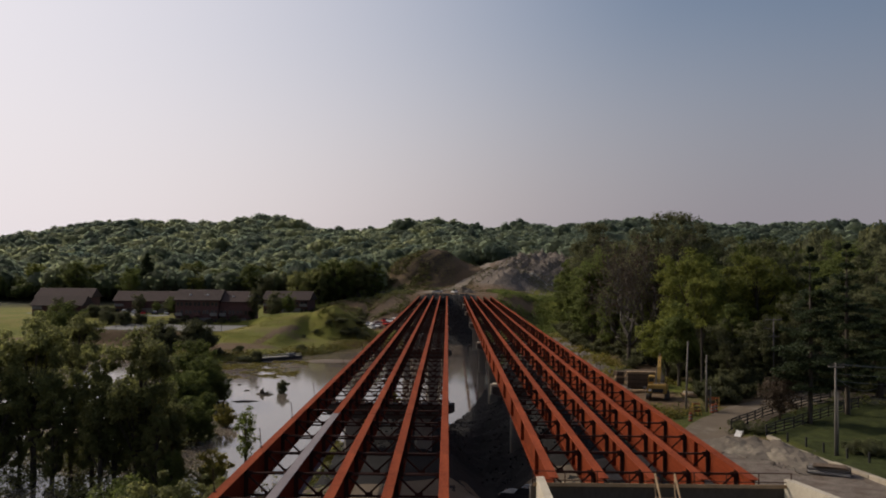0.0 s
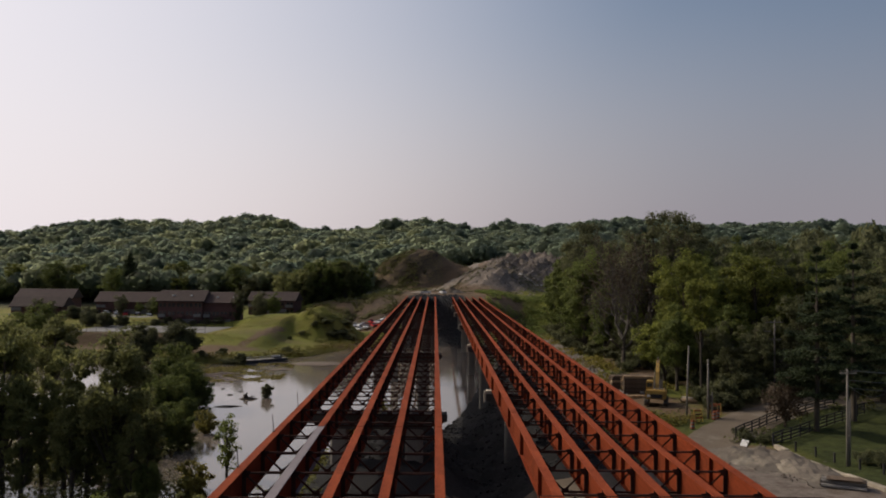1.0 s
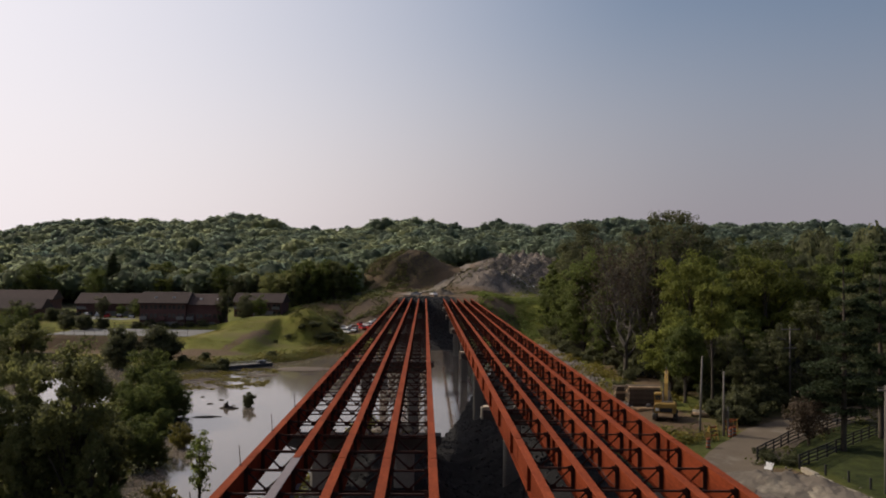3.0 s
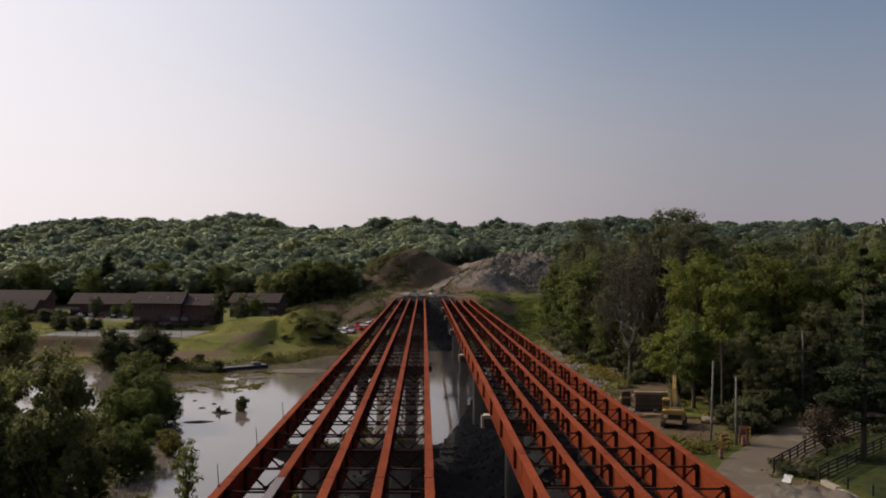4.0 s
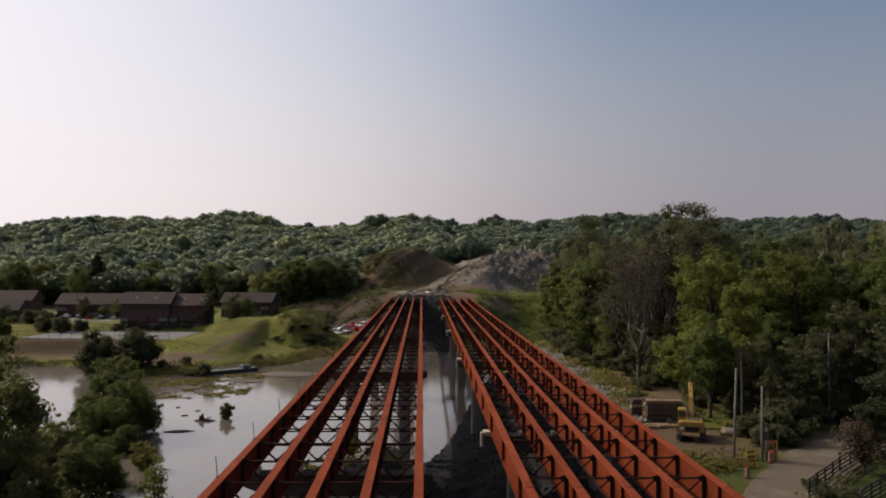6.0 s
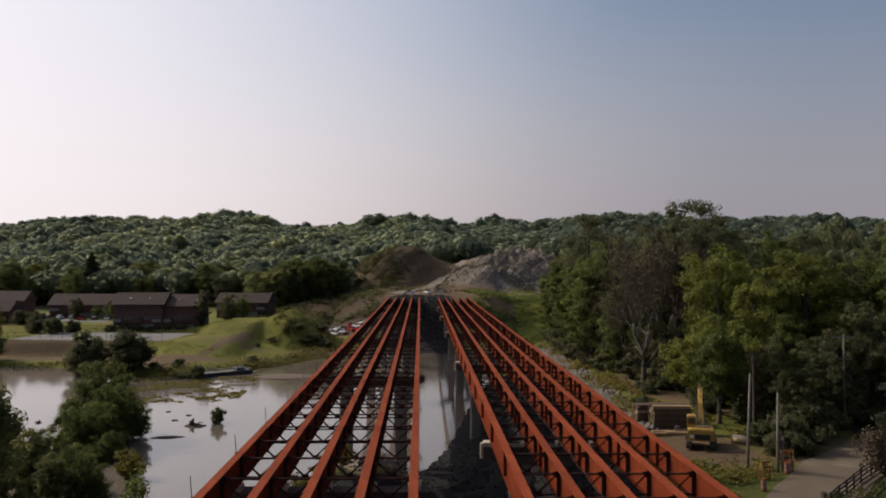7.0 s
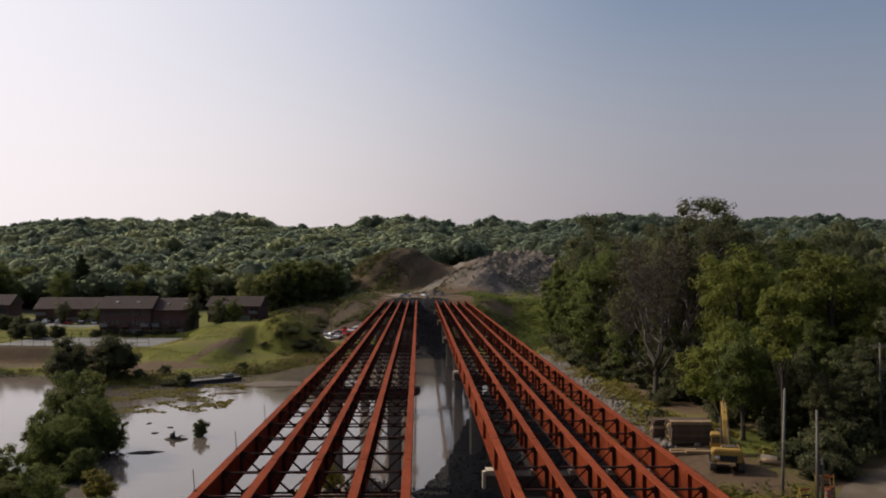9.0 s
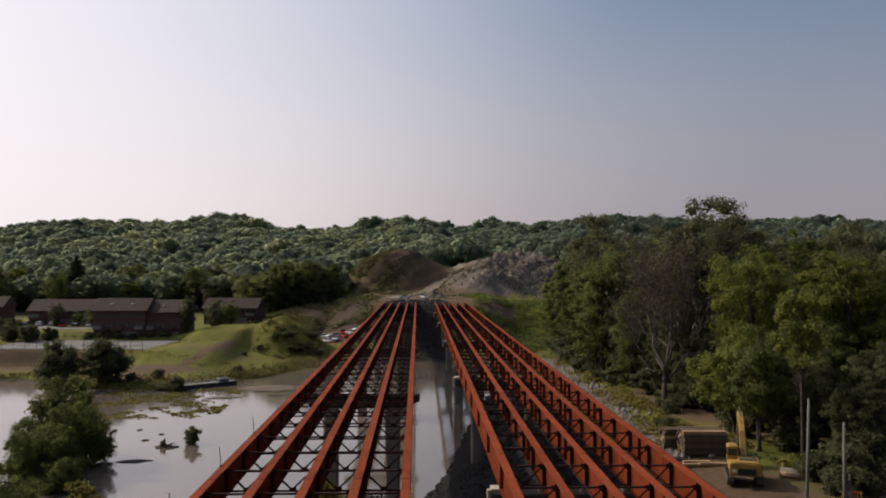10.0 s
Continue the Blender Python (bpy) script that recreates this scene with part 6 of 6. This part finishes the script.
def car(x, y, turn, paint, label, pickup=False, z=None):
    c = empty("car" if not pickup else "pickup_truck", label, "car" if not pickup else "truck", "", pose(x, y, (land_z(x, y) if z is None else z) + 0.06, 0, 0, turn))
    low = [(-2.2, 0.3), (2.2, 0.3), (2.25, 0.62), (2.05, 0.86), (0.95, 0.98), (-2.1, 1.0), (-2.25, 0.7)]
    swap = Matrix(((0, 1, 0, 0), (1, 0, 0, 0), (0, 0, 1, 0), (0, 0, 0, 1)))
    bm = prism(B(), low, -0.88, 0.88)
    bmesh.ops.bevel(bm, geom=bm.edges[:], offset=0.09, segments=2, affect="EDGES")
    bmesh.ops.transform(bm, matrix=swap, verts=bm.verts)
    part("body", bm, paint, c)
    top = [(0.95, 0.96), (0.35, 1.45), (-1.0 if not pickup else -0.4, 1.47), (-1.9 if not pickup else -0.6, 0.98)]
    bm = prism(B(), top, -0.74, 0.74)
    bmesh.ops.bevel(bm, geom=bm.edges[:], offset=0.07, segments=2, affect="EDGES")
    bmesh.ops.transform(bm, matrix=swap, verts=bm.verts)
    part("glasshouse", bm, GLASS, c, "dark windows")
    bm = B()
    box(bm, (0, -0.3 if not pickup else 0, 1.475), (1.3, 1.25 if not pickup else 0.75, 0.05), None, 0.02)
    part("roof", bm, paint, c)
    for u in (-0.8, 0.8):
        for v in (-1.38, 1.4):
            w = part("wheel", tube(B(), [(u - 0.1, v, 0.27), (u + 0.1, v, 0.27)], [0.33, 0.33], 14), RUBBER, c)
            part("rim", tube(B(), [(u * 1.0 + math.copysign(0.1, u), v, 0.27), (u + math.copysign(0.115, u), v, 0.27)], [0.2, 0.18], 10), SIDING, w)
        bm = B()
        box(bm, (u * 0.8, 2.2, 0.7), (0.34, 0.06, 0.14), None, 0.02)
        part("headlight", bm, LAMP_GLASS, c)
        bm = B()
        box(bm, (u * 0.85, -2.22, 0.78), (0.24, 0.06, 0.16), None, 0.02)
        part("tail_light", bm, TAIL, c)
    return c


car(6.8, 69.0, 62, PAINTS[2], "dark car on the road below the bridge")
car(35.4, 146.0, 60, PAINTS[2], "dark car parked under the bushes")
r = random.Random(8)
for q, (x, y) in enumerate(((-27.0, 297), (-24.2, 296), (-21.6, 298.5), (-25.6, 302), (-22.8, 304), (-20.2, 301.5), (-28.6, 305), (-19.0, 296), (-17.6, 305))):
    k = (0, 0, 1, 3, 1, 0, 3, 1, 0)[q]
    car(x, y, r.uniform(0, 180), PAINTS[k], ("white car parked", "red car parked", "", "silver car parked")[k] + " on bare ground by the far bank", q in (1, 4))
for q in range(11):
    k = (0, 3, 2, 0, 4, 2, 0, 3, 1, 2, 0)[q]
    x = -150 + q * 4.3
    car(x, 321.0 - 0.06 * q + (q > 7) * -2.5, 12 + r.uniform(-4, 4), PAINTS[k], ("white", "red", "dark", "silver", "blue")[k] + " car parked in the apartment car park")
car(-27, 359, 80, PAINTS[2], "dark pickup truck on the dirt terrace", True)
car(-16.5, 357, 95, PAINTS[2], "dark pickup truck on the dirt terrace", True)
car(-4.0, 352, 90, PAINTS[3], "silver pickup truck at the bridge end", True)
car(3.2, 353.5, 20, PAINTS[0], "white pickup truck at the bridge end", True)


# ---------------------------------------------------------------- apartments and court
def apartment(x, y, turn, w, d, eave, ridge, bays, label, base=None, lights=True):
    """A brick block with a shingled gable roof, framed windows and pale ground-floor panels."""
    z = land_z(x, y) - 0.3 if base is None else base
    a = empty("apartment_building", label, "apartment building", "brick apartment buildings", pose(x, y, z, 0, 0, turn))
    bm = B()
    box(bm, (0, 0, eave / 2), (w, d, eave))
    part("wall", bm, BRICK, a)
    bm = B()
    over = 0.7
    prism(bm, [(-d / 2 - over, eave - 0.1), (0, ridge), (d / 2 + over, eave - 0.1), (d / 2 + over, eave - 0.35), (-d / 2 - over, eave - 0.35)], -w / 2 - over, w / 2 + over)
    bmesh.ops.transform(bm, matrix=Matrix.Rotation(radians(90), 4, "Z"), verts=bm.verts)
    roof = part("roof", bm, SHINGLE, a)
    for q in range(bays):
        u = -w / 2 + w * (q + 0.5) / bays
        if lights and q % 2 == 1:
            bm = B()
            t = 0.55
            box(bm, (u, -d / 2 * t, eave + (ridge - eave) * (1 - t) + 0.08), (0.8, 0.8, 0.5), None, 0.04)
            part("roof_vent", bm, WHITE, roof, "white roof vent")
        for fl in range(int(eave // 2.7)):
            zz = 1.4 + fl * 2.75
            for off in (-0.22, 0.22):
                ww = w / bays * 0.3
                win = part("window", _frame(u + off * w / bays, -d / 2 - 0.03, zz, ww, 1.35), TIMBER_GREY, a)
                bm = B()
                box(bm, (u + off * w / bays, -d / 2 + 0.0, zz), (ww - 0.16, 0.03, 1.2))
                part("pane", bm, GLASS, win, "dark glass")
        if q % 2 == 0:
            bm = B()
            box(bm, (u, -d / 2 - 0.8, 3.0), (w / bays * 0.8, 1.5, 0.15), None, 0.02)
            box(bm, (u, -d / 2 - 1.5, 3.55), (w / bays * 0.8, 0.06, 0.95))
            part("balcony", bm, SIDING if q % 4 == 0 else BRICK, a)
    bm = B()
    box(bm, (w * 0.12, -d / 2 - 0.06, 1.15), (w * 0.42, 0.1, 2.2), None, 0.01)
    part("ground_panel", bm, SIDING, a, "pale ground-floor panel")
    return a


def _frame(x, y, z, w, h):
    bm = B()
    for cx, cz, sx, sz in ((0, h / 2, w, 0.1), (0, -h / 2, w, 0.1), (-w / 2, 0, 0.1, h), (w / 2, 0, 0.1, h), (0, 0, 0.06, h)):
        box(bm, (x + cx, y, z + cz), (sx, 0.1, sz))
    return bm


for bx, by, bw, bn, be, words in ((-85.4, 290, 14.5, 5, 8.4, "dark brown brick apartment block with a shingled gable roof"), (-72.8, 292.2, 11, 4, 8.0, "dark brown brick apartment block joined to its neighbour")):
    apartment(bx, by, 3, bw, 13, be, be + 3.3, bn, words, base=land_z(bx, by) - 1.4)
apartment(-118, 333, 4, 25, 13, 5.2, 8.8, 6, "long brown apartment building with a low shingled roof", lights=False)
apartment(-63, 334, -4, 18, 12, 5.6, 8.8, 5, "brown apartment building behind the trees", lights=False)
apartment(-155, 341, 5, 21, 12, 6.0, 9.4, 5, "brown house with a low shingled roof", lights=False)
apartment(-141, 305, 6, 17, 11, 4.4, 7.6, 4, "low brown house with a wide shingled roof beside the lawn", lights=False)

court = empty("sports_court", "grey paved sports court inside a tall wire fence", "sports court", "", pose(-88, 266, 0, 0, 0, -4))
bm = B()
bmesh.ops.create_grid(bm, x_segments=30, y_segments=14, size=1)
for v in bm.verts:
    q = court.matrix_world @ Vector((v.co.x * 21, v.co.y * 13.0, 0))
    v.co = (v.co.x * 21, v.co.y * 13.0, land_z(q.x, q.y) + 0.07)
part("paving", bm, COURT, court)
for s in (-1, 1):
    for q in range(15):
        u = -21 + q * 3
        w = court.matrix_world @ Vector((u, s * 13.0, 0))
        z = land_z(w.x, w.y)
        part("post", tube(B(), [(u, s * 13.0, z - 0.2), (u, s * 13.0, z + 2.2)], [0.06, 0.05], 6), TRACK, court)
        if q < 14:
            w2 = court.matrix_world @ Vector((u + 3, s * 13.0, 0))
            for h in (0.15, 1.1, 2.1):
                part("rail", tube(B(), [(u, s * 13.0, z + h), (u + 3, s * 13.0, land_z(w2.x, w2.y) + h)], [0.035, 0.035], 5), TRACK, court)

# ---------------------------------------------------------------- on the water
dock = empty("moored_barge", "long low dark blue barge moored at the weedy bank", "barge", "", pose(-44.6, 222.6, WATER_Z, 0, 0, -49))
bm = prism(B(), [(-1.3, -0.3), (1.3, -0.3), (1.5, 0.75), (-1.5, 0.75)], -6.3, 6.3)
bmesh.ops.bevel(bm, geom=bm.edges[:], offset=0.12, segments=2, affect="EDGES")
part("hull", bm, BLUE_DARK, dock)
bm = B()
box(bm, (0, 0, 0.79), (2.7, 12.0, 0.08), None, 0.02)
part("deck", bm, SIDING, dock)
for s in (-1.25, 1.25):
    part("rail", tube(B(), [(s, -5.8, 1.35), (s, 5.8, 1.35)], [0.04, 0.04], 6), WHITE, dock)
    for q in range(7):
        part("stanchion", tube(B(), [(s, -5.8 + q * 11.6 / 6, 0.8), (s, -5.8 + q * 11.6 / 6, 1.36)], [0.035, 0.035], 6), WHITE, dock)
bm = B()
box(bm, (0, 3.6, 1.15), (1.6, 2.2, 0.7), None, 0.08)
part("deck_box", bm, BLUE_DARK, dock)

water_bush = broadleaf("bush", 31, 3.2, 1.05, -0.5, 60, 60, 0.2, LEAF_DARK, BARK, "small dark bush standing in the flood water", "bush", loose=1.5)
put(water_bush, -32.0, 163.6, 1.0, 0, 1.0)
put(thicket, -49.6, 216.2, 1.15, 40, 1.1)
put(shrub_a, -52.5, 217, 0.7, 140, 1.4)
drift = empty("driftwood", "dark driftwood snag lying in the flood water", "driftwood", "", pose(-35.2, 161.4, WATER_Z))
part("log", tube(B(), [(-1.6, 0.2, -0.05), (-0.3, 0, 0.18), (0.8, -0.1, 0.1), (1.9, -0.3, -0.05)], [0.12, 0.3, 0.26, 0.1], 8), BARK, drift, smooth=True)
part("root", tube(B(), [(-0.3, 0, 0.1), (-0.4, 0.1, 0.7), (-0.1, 0.2, 1.1)], [0.5, 0.42, 0.2], 7), BARK, drift, smooth=True)
part("branch", tube(B(), [(0.3, 0, 0.15), (0.7, 0.5, 0.45), (1.3, 0.8, 0.3)], [0.12, 0.1, 0.03], 6), BARK, drift, smooth=True)
for x, y, a, b, tt in ((-35.0, 161.3, 1.7, 0.9, 15), (-36.8, 152.6, 2.2, 0.8, 10), (-38.6, 170.5, 0.5, 0.2, 0), (-39.6, 166, 0.6, 0.2, 20), (-43, 174, 0.5, 0.2, 50), (-37.6, 206.5, 3.2, 1.6, 12), (-30.5, 219, 6.5, 4.5, 8), (-27.6, 209, 1.8, 0.5, 5)):
    bm = B()
    bmesh.ops.create_icosphere(bm, subdivisions=3, radius=1)
    for v in bm.verts:
        v.co *= 1 + 0.35 * noise.noise(v.co * 2.1 + Vector((x, y, 0)))
        v.co = Vector((v.co.x * a, v.co.y * b, v.co.z * 0.16))
    single("mud_bar", bm, MUD if a > 3 else BARK, "low bar of mud and drift in the shallow water", "mud bar", "mud bars", smooth=True, m=pose(x, y, WATER_Z, 0, 0, tt))

# a strip of white sheeting on the rock spoil
bm = B()
rows = []
for q in range(25):
    u = q / 24
    x, y = 39 + 13 * u, 412 + 1.5 * math.sin(u * 5)
    rows.append([bm.verts.new((x, y + w, land_z(x, y + w) + 0.75 + 0.12 * math.sin(q * 1.3 + w))) for w in (-0.7, 0.0, 0.7)])
for r0, r1 in zip(rows, rows[1:]):
    for k in range(2):
        bm.faces.new((r0[k], r0[k + 1], r1[k + 1], r1[k]))
bmesh.ops.solidify(bm, geom=bm.faces[:], thickness=0.05)
single("plastic_sheet", bm, WHITE, "crumpled strip of white plastic sheeting on the rock spoil", "sheeting")

# a hose laid over the bracing of the second carriageway
hose_pts = []
for q in range(61):
    y = 58 + q * 0.85
    lean = 0.5 - 0.5 * math.cos((y - 44.3 - PITCH * 0.5) / PITCH * math.tau)
    hose_pts.append((10.0 + 0.07 * math.sin(y * 0.16) + 0.02 * math.sin(y * 0.7), y, TOP - 0.235 - 0.16 * lean))
single("air_hose", tube(B(), hose_pts, [0.016] * 61, 6), RUBBER, "long black rubber hose lying over the steel bracing", "hose", smooth=True)
